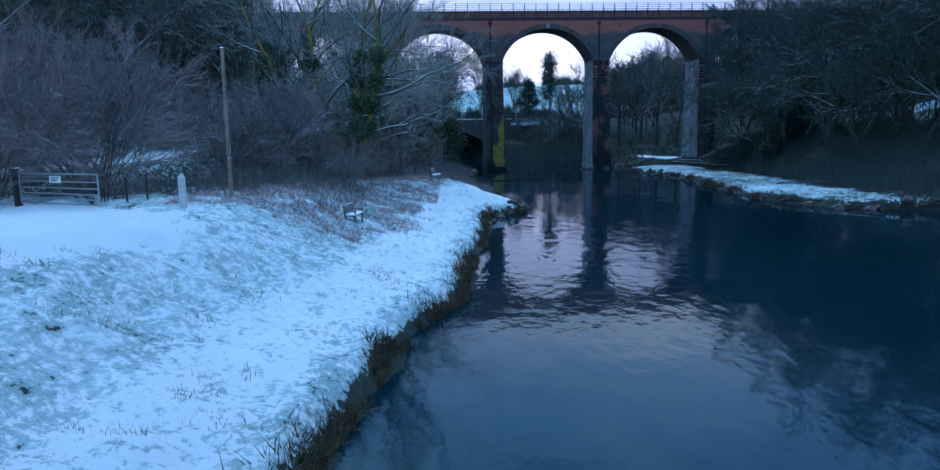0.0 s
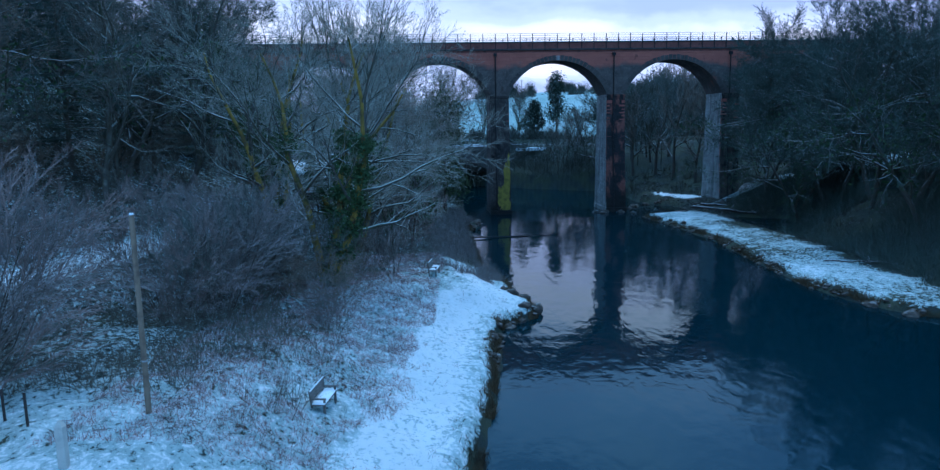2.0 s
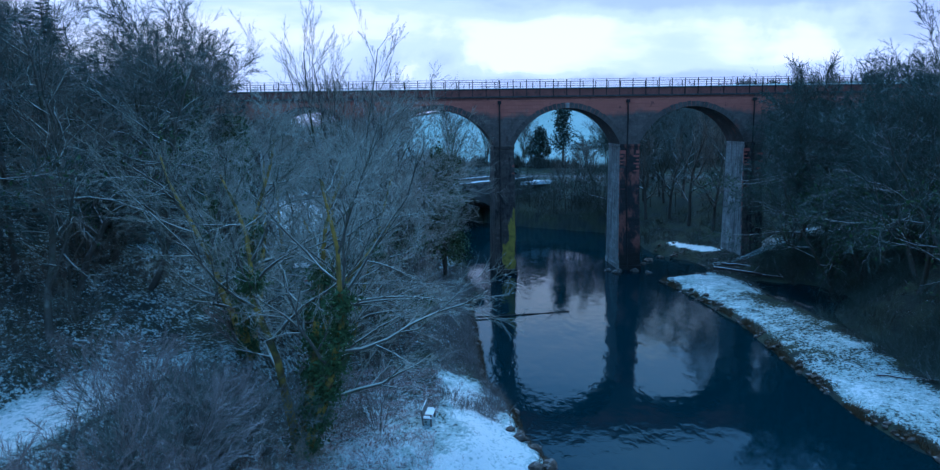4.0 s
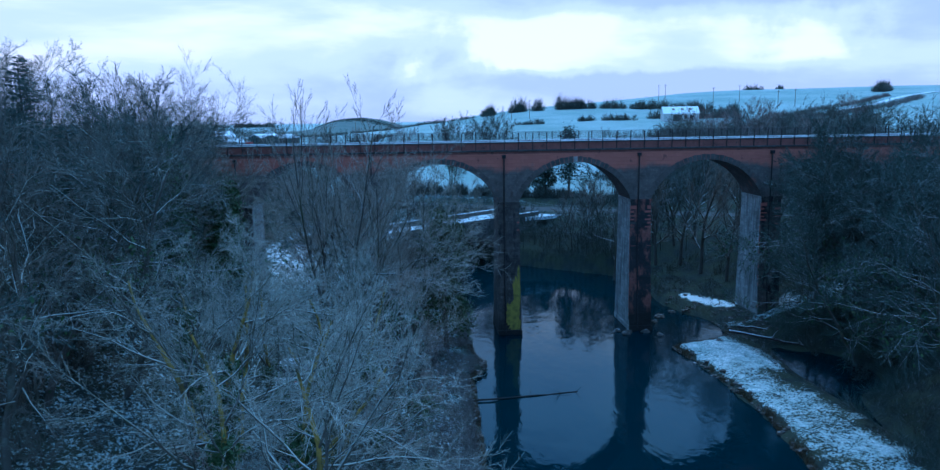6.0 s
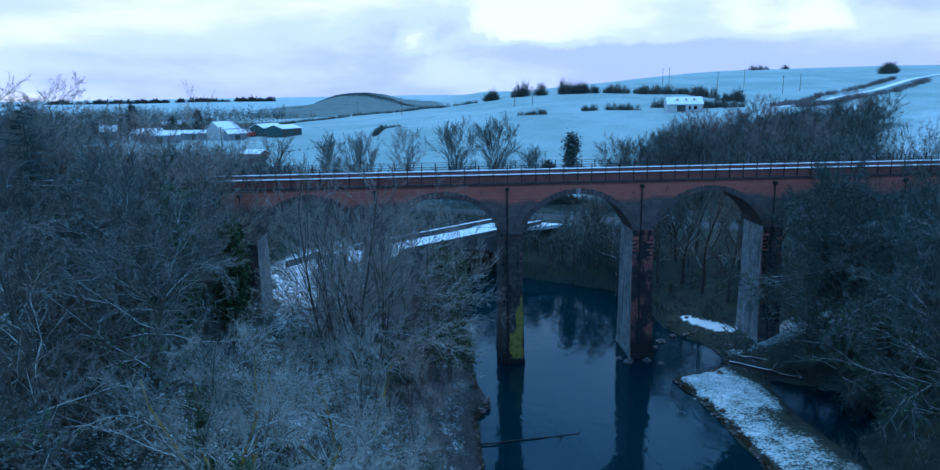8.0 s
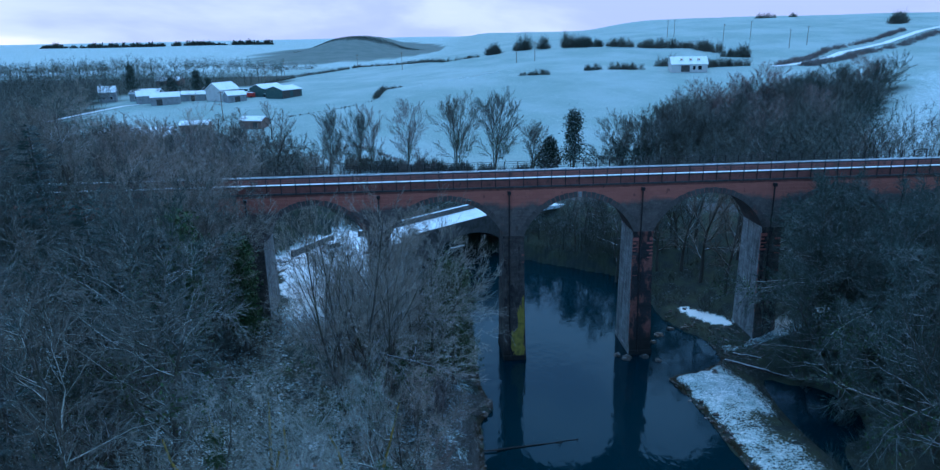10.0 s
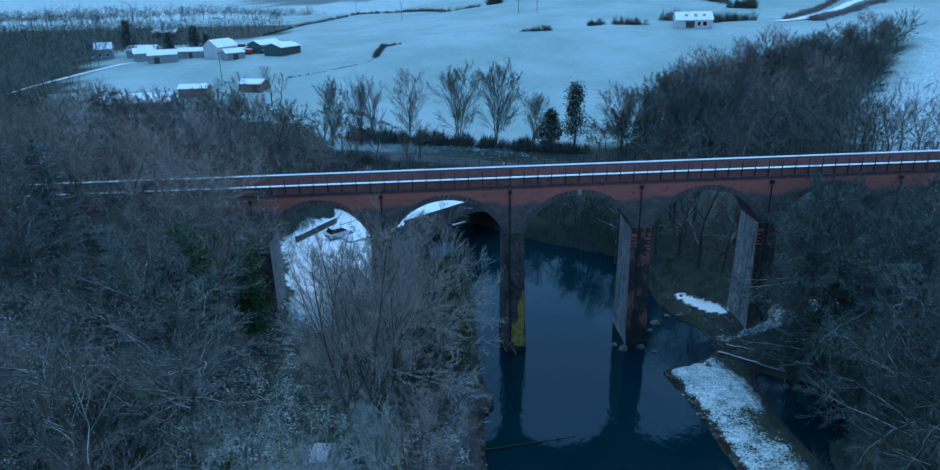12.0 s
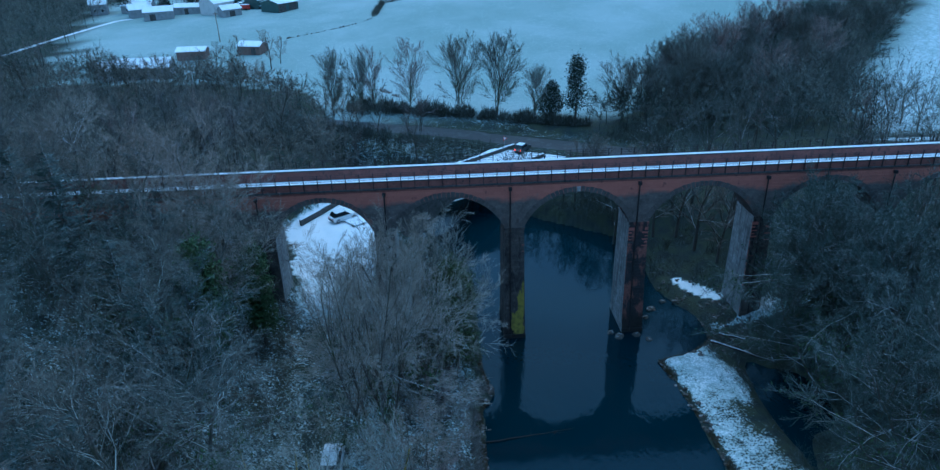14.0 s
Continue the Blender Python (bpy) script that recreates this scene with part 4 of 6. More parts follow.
for k, (x, y, s, r) in enumerate(((-5.6, 71, 0.9, 30), (-9.2, 79, 1.55, 160), (-6.8, 82.5, 1.36, 200), (-9.4, 87.5, 1.4, 60), (-10.8, 73.5, 0.8, 300), (-7.2, 90, 1.2, 110), (-10.4, 94, 0.9, 240), (-6.8, 64.5, 0.7, 80), (-14.0, 86, 0.95, 280), (-13.2, 91.5, 0.85, 40), (-7.4, 95.2, 1.35, 15), (-3.6, 96.4, 1.05, 75))):
    place(BROWN[k % 2], x, y, s, r, label="bare brown-twigged tree with frost on its limbs", group="brown trees by the river", wide=0.95)
for k, (x, y, s, r) in enumerate(((-27.6, 94.5, 1.25, 10), (-31.5, 96.5, 1.3, 100), (-35.5, 94, 1.3, 190), (-40, 97, 1.3, 250), (-26.5, 88, 1.2, 330), (-46, 96, 1.25, 20), (-30.5, 90, 1.25, 140))):
    spots.append((x, y))
    place(BROWN[k % 2], x, y, s, r, label="bare brown-twigged tree before the viaduct's end", group="brown trees on the hillside")
place(TALL, -9.9, 72.5, 1.03, 40, label="tall slender bare tree rising above the others by the lane")
place(TALL, -9.2, 76.5, 0.92, 140, label="tall slender bare tree rising above the others by the lane")
place(TALL, -12.6, 96.2, 0.62, 200, label="slender bare sapling beside the viaduct pier")
WOOD = "bare winter tree with frosted twigs on the wooded slope"

def wood(n, inside, gap, kinds, lo, hi, label, group, wide=1.0):
    tries = 0
    got = 0
    while got < n and tries < 6000:
        tries += 1
        p = inside(rng)
        if all((p[0] - q[0]) ** 2 + (p[1] - q[1]) ** 2 > gap * gap for q in spots):
            spots.append(p)
            got += 1
            size = rng.uniform(lo, hi) if lo < 5 else min(max((rng.uniform(lo, hi) - height(*p)) / 17, 0.8), 1.35)
            place(kinds[int(rng.integers(len(kinds)))], p[0], p[1], size, rng.uniform(0, 360), label=label, group=group, wide=wide)


def in_box(x0, x1, y0, y1):
    return lambda r: (r.uniform(x0, x1), r.uniform(y0, y1))


def off_lane(x0, x1, y0, y1, gap=4.5):
    def pick(r):
        while True:
            x, y = r.uniform(x0, x1), r.uniform(y0, y1)
            if abs(np.interp(y, ROAD_Y, ROAD_X) - x) > gap and forecourt(x, y) < 0.01:
                return x, y
    return pick


wood(2, off_lane(-33, -26, 54, 72, 5.0), 3.2, FIRS, 20, 23, "dark evergreen tree with frosted drooping boughs", "evergreens on the hillside")
wood(9, off_lane(-48, -27, 46, 95, 6.0), 4.6, FIRS, 21, 25, "dark evergreen tree with frosted drooping boughs", "evergreens on the hillside")
wood(18, off_lane(-44, -20, 46, 95, 5.0), 3.4, WIDE, 26.5, 30, WOOD, "trees on the hillside")
wood(5, off_lane(-60, -40, 56, 95, 5.5), 5.0, MID[:1], 0.95, 1.15, WOOD, "trees on the hillside")
wood(10, off_lane(-58, -25, 78, 97, 6.0), 4.0, WIDE, 25, 28, WOOD, "trees on the hillside")
wood(9, in_box(36.5, 50, 88, 99), 2.2, WIDE[1:2], 1.0, 1.3, "bare green-tinged tree crowding the viaduct", "trees on the far bank")
wood(15, in_box(42, 58, 44, 98), 3.2, WIDE[1:2], 1.1, 1.45, "bare green-tinged tree leaning over the river bank", "trees on the far bank")
for x, y, s in ((37.4, 97.4, 1.15), (40.5, 96.0, 1.25), (44.5, 97.5, 1.3), (39.2, 92.0, 1.1), (43.0, 91, 1.25), (40.5, 85, 1.1), (40.2, 79, 1.3), (38.0, 75, 1.2), (39.0, 70, 1.35), (37.0, 66, 1.2), (40.0, 62, 1.35), (39.5, 57, 1.35), (42.5, 66, 1.4), (43.0, 75, 1.45)):
    spots.append((x, y))
    place(WIDE[1], x, y, s, y * 50, label="bare green-tinged tree leaning over the river bank", group="trees on the far bank", wide=0.98)
wood(9, in_box(54, 78, 60, 98), 5, MID[2:3], 1.1, 1.4, "bare green-tinged tree behind the river bank", "trees on the far bank")
wood(16, off_lane(-66, -29, 106, 150, 8), 4.0, MID[:2], 0.65, 0.85, "bare brownish tree beyond the viaduct", "trees beyond the viaduct")
wood(12, in_box(50, 76, 109, 150), 5, MID, 0.75, 1.0, "bare tree beyond the viaduct", "trees beyond the viaduct")
wood(8, in_box(25, 42, 112, 130), 3.0, MID[:1], 0.85, 1.1, "slender bare tree on the snowy bank", "trees beyond the viaduct")
wood(6, in_box(14, 21, 136, 143), 1.8, MID[:1], 0.5, 0.7, "slender bare tree by the road bridge", "trees beyond the viaduct")
wood(9, in_box(20, 32, 122, 142), 2.6, MID[2:3], 0.6, 0.95, "low dark tree on the river bank", "trees beyond the viaduct")
wood(22, in_box(-50, -13, 146, 167), 2.6, MID[:2], 0.42, 0.62, "low bare tree beside the main road", "trees beyond the viaduct")
wood(5, in_box(72, 84, 150, 166), 4, MID[:1], 0.55, 0.75, "tall spreading bare tree at the wood's edge", "trees beyond the viaduct")
wood(9, in_box(-24, -12, 138, 152), 2.6, MID[1:], 0.4, 0.6, "low bare tree beside the road bridge", "trees beyond the viaduct")
for x, y, k, s in ((-34, 176, 0, 0.95), (-27.5, 175, 0, 0.9), (-24.5, 176, 1, 0.85), (-16.5, 176, 1, 0.9), (-5.6, 174, 0, 1.05), (2.7, 172, 0, 1.1), (10.5, 169, 0, 0.72)):
    place(FAN[k], x, y, s, x * 40, label="tall bare tree with dense upright twigs beside the field", group="tree row by the field", wide=(0.75 if x < -20 else 1.0))
for k in range(22):
    q = k / 21
    x = float(np.interp(q, [0, 0.2, 0.5, 0.75, 1], [30, 44, 66, 90, 116])) + rng.uniform(-1.5, 1.5)
    y = float(np.interp(x, [30, 47, 68, 90, 116], [166, 190, 202, 222, 238])) + rng.uniform(-3, 2)
    place(FAN[k % 3 // 2], x, y, rng.uniform(0.58, 0.85), rng.uniform(0, 360), label="dome-crowned bare tree at the wood's edge", group="trees of the far wood", wide=1.1)
for k in range(34):
    y = rng.uniform(158, 220)
    x = rng.uniform(float(np.interp(y, [158, 168, 193, 220], [26, 32, 50, 86])), float(np.interp(y, [154, 179, 198, 251], [68, 80, 92, 128])))
    place(FAN[k % 3 // 2], x, y, rng.uniform(0.65, 1.0), rng.uniform(0, 360), label="dome-crowned bare tree in the far wood", group="trees of the far wood", wide=1.15)
wood(12, in_box(42, 58, 26, 62), 3.6, MID[2:3], 1.2, 1.5, "bare green-tinged tree overhanging the river", "trees on the far bank")
wood(15, in_box(-122, -56, 199, 217), 4, MID, 0.4, 0.7, "bare tree round the sheds at the field's edge", "trees round the sheds")
S = "reddish-brown leafless shrub on the river terrace"
place(SHRUB[0], -6.9, 39.2, 0.75, 12, label="small reddish leafless sapling beside the path", wide=0.6)
for x, y, s in ((-15.5, 29, 2.2), (-18.5, 33, 2.1), (-12.2, 41, 1.9), (-13.6, 43, 1.9), (-10.0, 45.5, 1.4), (-7.0, 41.5, 0.95), (-20.5, 29, 2.0), (-23.5, 33, 1.8), (-11.2, 48, 1.4), (-14.6, 49, 1.5), (-17.0, 31.5, 1.8), (-14.0, 39.5, 1.6), (-12.2, 45.5, 1.5), (-16.5, 47, 1.5), (-18.8, 26.5, 1.7), (-21.5, 31.5, 1.9)):
    place(SHRUB[int(abs(x * 10)) % 3], x, y, s, x * 77, label=S, group="shrubs by the lane")
for k in range(36):
    x, y = off_lane(-17, -4.5, 50, 97, 3.6)(rng)
    place(UNDER[k % 2], x, y, rng.uniform(0.8, 1.4), rng.uniform(0, 360), label="leafless undergrowth shrub below the trees", group="undergrowth")
for k in range(26):
    x, y = off_lane(-34, -21, 54, 92, 4)(rng)
    place(UNDER[1], x, y, rng.uniform(0.8, 1.5), rng.uniform(0, 360), label="leafless undergrowth shrub on the hillside", group="undergrowth")
for k in range(60):
    x, y = in_box(33.5, 58, 50, 98)(rng)
    place(UNDER[2], x, y, rng.uniform(0.6, 1.1), rng.uniform(0, 360), label="dark leafless shrub at the water's edge", group="undergrowth")
for k in PROTO:
    for o in (k, *k.children_recursive):
        bpy.data.objects.remove(o)


def twig_mass(name, base, rng, tall, lean, radius, count, mat, label, category):
    """One mesh of many fine stems over the points given."""
    p = base[rng.integers(0, len(base), count)] if count else base
    n = len(p)
    d = rng.normal(0, lean, (n, 3)) + np.array((0, 0, 1.0))
    d /= np.linalg.norm(d, axis=1, keepdims=True)
    h = tall * rng.uniform(0.5, 1.2, (n, 1))
    rows = np.concatenate([np.zeros((n, 1)), p, p + d * h, np.full((n, 1), radius), np.zeros((n, 1))], 1)
    v, f = blades(rows)
    return tagged(raw(name, v, f, mat), label, category, kind="stuff")


def far_wood(name, n, x0, x1, y0, y1, seed, mat, label, twigs=18, tall=(8, 13), inside=None, fine=1.0, limbs=24):
    """Many bare trees in one mesh: each has a stem, limbs that fan out into a dome, and twigs along them."""
    r = np.random.default_rng(seed)
    x, y = r.uniform(x0, x1, n * 14), r.uniform(y0, y1, n * 14)
    keep = np.flatnonzero(((wooded(x, y) if inside is None else inside(x, y)) > 0.5) & (np.abs(y - main_y(x)) > 5.0))
    gap, some = 0.36 * sum(tall) / 2, []
    for i in keep:
        if len(some) < n and all((x[i] - x[k]) ** 2 + (y[i] - y[k]) ** 2 > gap * gap for k in some):
            some.append(i)
    x, y = x[some], y[some]
    z = ground(x, y)
    n = len(x)
    h = r.uniform(*tall, n) * np.where(r.uniform(0, 1, n) < 0.12, 1.18, 1.0)
    big = np.repeat(np.arange(n), limbs)
    m = len(big)
    az, el = r.uniform(0, 6.283, m), np.arcsin(r.uniform(-0.15, 1, m))
    wide = (r.uniform(0.38, 0.56, n) * h)[big]
    root = np.stack([x[big], y[big], z[big] + h[big] * r.uniform(0.22, 0.5, m)], 1)
    end = np.stack([x[big] + wide * np.cos(el) * np.cos(az), y[big] + wide * np.cos(el) * np.sin(az), z[big] + h[big] * (0.45 + 0.52 * np.sin(el))], 1) + r.normal(0, 0.35, (m, 3))
    o = np.zeros((m, 1))
    boughs = np.concatenate([o, root, end, np.full((m, 1), 0.03 * fine), o], 1)
    own = np.repeat(np.arange(m), twigs)
    k = len(own)
    w = r.uniform(0.3, 1.03, (k, 1)) ** 0.55
    p = root[own] + (end - root)[own] * w
    d = (end - root)[own]
    d = d / np.linalg.norm(d, axis=1, keepdims=True) * 0.8 + r.normal(0, 0.7, (k, 3)) + np.array((0, 0, 0.12))
    q = p + d * (h[big][own] * 0.07)[:, None] * r.uniform(0.5, 1.2, (k, 1))
    rows = np.concatenate([np.zeros((k, 1)), p, q, fine * r.uniform(0.025, 0.045, (k, 1)), np.zeros((k, 1))], 1)
    base = np.stack([x, y, z - 0.3], 1)
    o = np.zeros((n, 1))
    stems = np.concatenate([o, base, base + np.stack([0 * x, 0 * x, 0.75 * h], 1), np.full((n, 1), 0.12), o], 1)
    v, f = joined(blades(rows), blades(boughs), spikes(stems))
    ob = tagged(raw(name, v, f, mat), label, "woodland", kind="stuff")
    tone = np.clip(r.normal(0.4, 0.3, n), 0, 1)
    at = ob.data.attributes.new("tone", "FLOAT", "POINT")
    at.data.foreach_set("value", np.concatenate([np.repeat(tone[big][own], 3), np.repeat(tone[big], 3), np.repeat(tone, 4)]).astype(np.float32))
    return ob


far_wood("woodland", 330, 18, 140, 112, 262, 3, TWIG_WOOD, "dark bare woodland on the hillside beyond the viaduct", 40, (5, 9.5), lambda x, y: (wooded(x, y) > 0.5) & (y > 158))
far_wood("woodland", 520, -150, -20, 104, 210, 4, TWIG_VALLEY, "brown bare woodland in the valley", 32, (6, 10.5))
far_wood("woodland", 620, -250, -95, 200, 390, 6, TWIG_WOOD, "dark bare woodland round the farm", 16, (7, 12), None, 1.1, 18)
# mostly outside the view: added to block low sky in the river's reflection
far_wood("woodland", 150, 56, 150, 34, 104, 8, TWIG_WOOD, "added dark woodland, mostly out of view, above the far bank", 15, (13, 18), lambda x, y: (x > 58) & (x - 58 > (80 - y) * 0.2))
far_wood("woodland", 64, 48, 90, 110, 158, 9, TWIG_WOOD, "tall dark bare trees massed beyond the viaduct", 22, (13, 19), None, 0.8)
far_wood("woodland", 80, -82, -27, 48, 98, 10, TWIG_MASS, "bare trees massed on the wooded hillside", 22, (11, 16), lambda x, y: np.interp(y, ROAD_Y, ROAD_X) - x > 7, 0.5)
far_wood("woodland", 70, 43, 72, 36, 98, 11, TWIG_MASS, "bare green-tinged trees massed behind the far bank", 22, (12, 19), lambda x, y: x > 43, 0.5)
far_wood("woodland", 64, 4, 34, 116, 152, 12, TWIG_GREEN, "dark low scrub trees crowding the bank beyond the arches", 30, (4.6, 7.2), lambda x, y: (x > right_shore(y) + 1.0) & (np.abs(y - main_y(x)) > 8) & (x < right_shore(y) + 9) & ~((x > 22) & (y < 126)), 0.6)
far_wood("woodland", 260, -430, -150, 470, 670, 14, TWIG_WOOD, "dark belt of bare trees on the plain behind the farm", 9, (8, 13), lambda x, y: np.abs(y - np.interp(x, [-430, -255, -210, -150], [560, 500, 545, 665])) < 22, 2.0, 16)
far_wood("woodland", 60, -190, -70, 640, 800, 15, TWIG_WOOD, "line of bare trees along the foot of the hill", 9, (7, 10), lambda x, y: np.abs(y - np.interp(x, [-190, -98, -70], [656, 782, 800])) < 10, 2.2, 16)
far_wood("woodland", 26, -160, -104, 286, 330, 16, TWIG_WOOD, "dark bare trees standing among the farm sheds", 22, (5, 8.5), lambda x, y: (y > 306) | (np.abs(x + 122) < 3) | (x < -138), 1.0)
far_wood("woodland", 60, -128, -58, 186, 208, 13, TWIG_VALLEY, "bare trees half hiding the houses at the field's edge", 14, (5, 8), lambda x, y: (y < 205) | (x > -82) & (y < 212))


# ---- beyond the viaduct: road bridge, roads, walls, vehicles ----
ASPHALT = material("wet_asphalt", (0.05, 0.052, 0.055), 0.55, spots=[((0.10, 0.105, 0.11), 0.6, 0.5, 0.72, 5), ((0.03, 0.03, 0.032), 3, 0.5, 0.7, 4)])
RUBBLE = material("dark_rubble_stone", (0.09, 0.085, 0.08), 0.95, spots=[((0.05, 0.05, 0.045), 1.2, 0.45, 0.65, 5), ((0.15, 0.14, 0.13), 3, 0.55, 0.75, 4)], bump=0.04, bump_scale=3)
WHITE = material("white_car_paint", (0.75, 0.77, 0.78), 0.35, spots=[((0.66, 0.68, 0.69), 2, 0.45, 0.7, 3)], spec=0.5)
DARKCAR = material("dark_grey_car_paint", (0.05, 0.055, 0.06), 0.3, spec=0.5)
GLASS = material("dark_window_glass", (0.015, 0.02, 0.025), 0.08, spec=0.5)
RUBBER = material("black_rubber", (0.02, 0.02, 0.02), 0.8)
ALLOY = material("grey_wheel_rim", (0.35, 0.36, 0.37), 0.4, 0.6)
REDLENS = material("red_tail_lens", (0.5, 0.02, 0.02), 0.3)
GLOW = bpy.data.materials.new("lit_tail_lamp")
GLOW.use_nodes = True
GLOW.node_tree.nodes["Principled BSDF"].inputs["Base Color"].default_value = (0.6, 0.03, 0.02, 1)
GLOW.node_tree.nodes["Principled BSDF"].inputs["Emission Color"].default_value = (1.0, 0.06, 0.03, 1)
GLOW.node_tree.nodes["Principled BSDF"].inputs["Emission Strength"].default_value = 2.5


def strip(name, pts, width, z_of, mat, label, category, lift=0.05):
    """A road laid along a line of points."""
    p = np.array(pts, dtype=float)
    seg = np.r_[0, np.cumsum(np.hypot(*np.diff(p, axis=0).T))]
    s = np.arange(0, seg[-1], 1.2)
    x, y = np.interp(s, seg, p[:, 0]), np.interp(s, seg, p[:, 1])
    tx, ty = np.gradient(x), np.gradient(y)
    n = np.hypot(tx, ty)
    tx, ty = tx / n, ty / n
    cols = 5
    rows = []
    for c in np.linspace(-1, 1, cols):
        w = width / 2 * c * (1 + 0.05 * fbm(s, s * 0, 5, 2, 3))
        rows.append(np.stack([x - ty * w, y + tx * w, z_of(x, y) + lift - 0.06 * c * c], 1))
    v = np.stack(rows, 1).reshape(-1, 3)
    i = np.arange(len(s) * cols).reshape(-1, cols)
    f = np.stack([i[:-1, :-1], i[:-1, 1:], i[1:, 1:], i[1:, :-1]], -1).reshape(-1, 4)
    return tagged(raw(name, v, f, mat, smooth=True), label, category, kind="structure")


strip("road", [(q, float(main_y(q))) for q in range(-85, 80, 3)], 6.2, lambda x, y: 7.2 + 0.01 * np.abs(x), ASPHALT, "dark wet asphalt main road through the valley", "road")

RB = Vector((-17.5, 121.5, 0))
rb_ang = math.atan2(149.5 - 121.5, 12 - (-17.5))
bridge = empty("road_bridge", Matrix.Translation(RB) @ pose(0, 0, 0, 0, 0, math.degrees(rb_ang)), "dark stone road bridge with a snow-covered deck", "bridge")
LEN, WID, DECK = 40.5, 8.2, 6.75


def low_arch():
    a, c, crown, spring = 9.0, 31.0, 5.4, 0.6
    h, rise = (c - a) / 2, crown - spring
    R = (h * h + rise * rise) / (2 * rise)
    um, zc = (a + c) / 2, crown - R
    us = [0.0, a - 0.01] + [um - R * math.sin(t) for t in np.linspace(math.asin(h / R), -math.asin(h / R), 25)] + [c + 0.01, LEN]
    low = [-1.0, -1.0] + [zc + math.sqrt(max(R * R - (q - um) ** 2, 0)) for q in us[2:-2]] + [-1.0, -1.0]
    bm = bmesh.new()
    cols = [[bm.verts.new(p) for p in ((q, 0, z), (q, 0, DECK), (q, WID, DECK), (q, WID, z))] for q, z in zip(us, low)]
    for p, q in zip(cols, cols[1:]):
        for j in range(4):
            bm.faces.new((p[j], q[j], q[(j + 1) % 4], p[(j + 1) % 4]))
    bm.faces.new(cols[0])
    bm.faces.new(cols[-1])
    bmesh.ops.recalc_face_normals(bm, faces=bm.faces)
    return bm


part("arch", low_arch(), RUBBLE, bridge)
part("deck", boxed(-3, LEN + 3, 0.45, WID - 0.45, DECK, DECK + 0.08, 0.02), SNOW, bridge, "snow-covered roadway")
for v0 in (0.0, WID - 0.45):
    start = 7.0 if v0 < 1 else 4.0
    w = part("parapet", boxed(start, LEN - 1, v0, v0 + 0.45, DECK - 0.1, DECK + 0.95, 0.03), RUBBLE, bridge, "rubble stone parapet")
    part("snow_cap", boxed(start, LEN - 1, v0 - 0.03, v0 + 0.48, DECK + 0.95, DECK + 1.03, 0.035), SNOW, w, "ridge of snow on the wall top")


def wall(pts, h, thick, label):
    top = empty("stone_wall", Matrix.Identity(4), label, "wall")
    for (x0, y0), (x1, y1) in zip(pts, pts[1:]):
        n = max(1, int(math.hypot(x1 - x0, y1 - y0) / 4))
        for i in range(n):
            a, b2 = (x0 + (x1 - x0) * i / n, y0 + (y1 - y0) * i / n), (x0 + (x1 - x0) * (i + 1) / n, y0 + (y1 - y0) * (i + 1) / n)
            L = math.hypot(b2[0] - a[0], b2[1] - a[1])
            z = min(height(*a), height(*b2)) - 0.15
            m = pose(*a, z, 0, 0, math.degrees(math.atan2(b2[1] - a[1], b2[0] - a[0])))
            bm = boxed(-0.05, L + 0.05, -thick / 2, thick / 2, 0, h + 0.25, 0.06)
            o = part("wall_length", bm, RUBBLE, top)
            o.matrix_basis = m
            c = part("snow_cap", boxed(-0.05, L + 0.05, -thick / 2 - 0.02, thick / 2 + 0.02, h + 0.25, h + 0.32, 0.03), SNOW, o)
    return top


wall([(-28.4, 120.6), (-24.0, 128.6)], 0.9, 0.45, "low rubble wall with snow on top beside the lane")
wall([(3.1, 151.4), (-1.5, 148.0), (-6.0, 144.6)], 0.8, 0.4, "low rubble wall with snow on top at the junction")
# the snowy mouth of the lane at the junction
jm = bmesh.new()
jz = 7.02
vs = [jm.verts.new((x, y, jz)) for x, y in ((-3.5, 147.5), (9.5, 146.0), (17.0, 149.5), (15.0, 152.2), (5.5, 156.2), (1.0, 153.5))]
f = jm.faces.new(vs)
ex = bmesh.ops.extrude_face_region(jm, geom=[f])
for q in ex["geom"]:
    if isinstance(q, bmesh.types.BMVert):
        q.co.z -= 0.6
bmesh.ops.recalc_face_normals(jm, faces=jm.faces)
tagged(part("pavement", jm, SNOW), "snow-covered road junction mouth", "road", kind="structure")


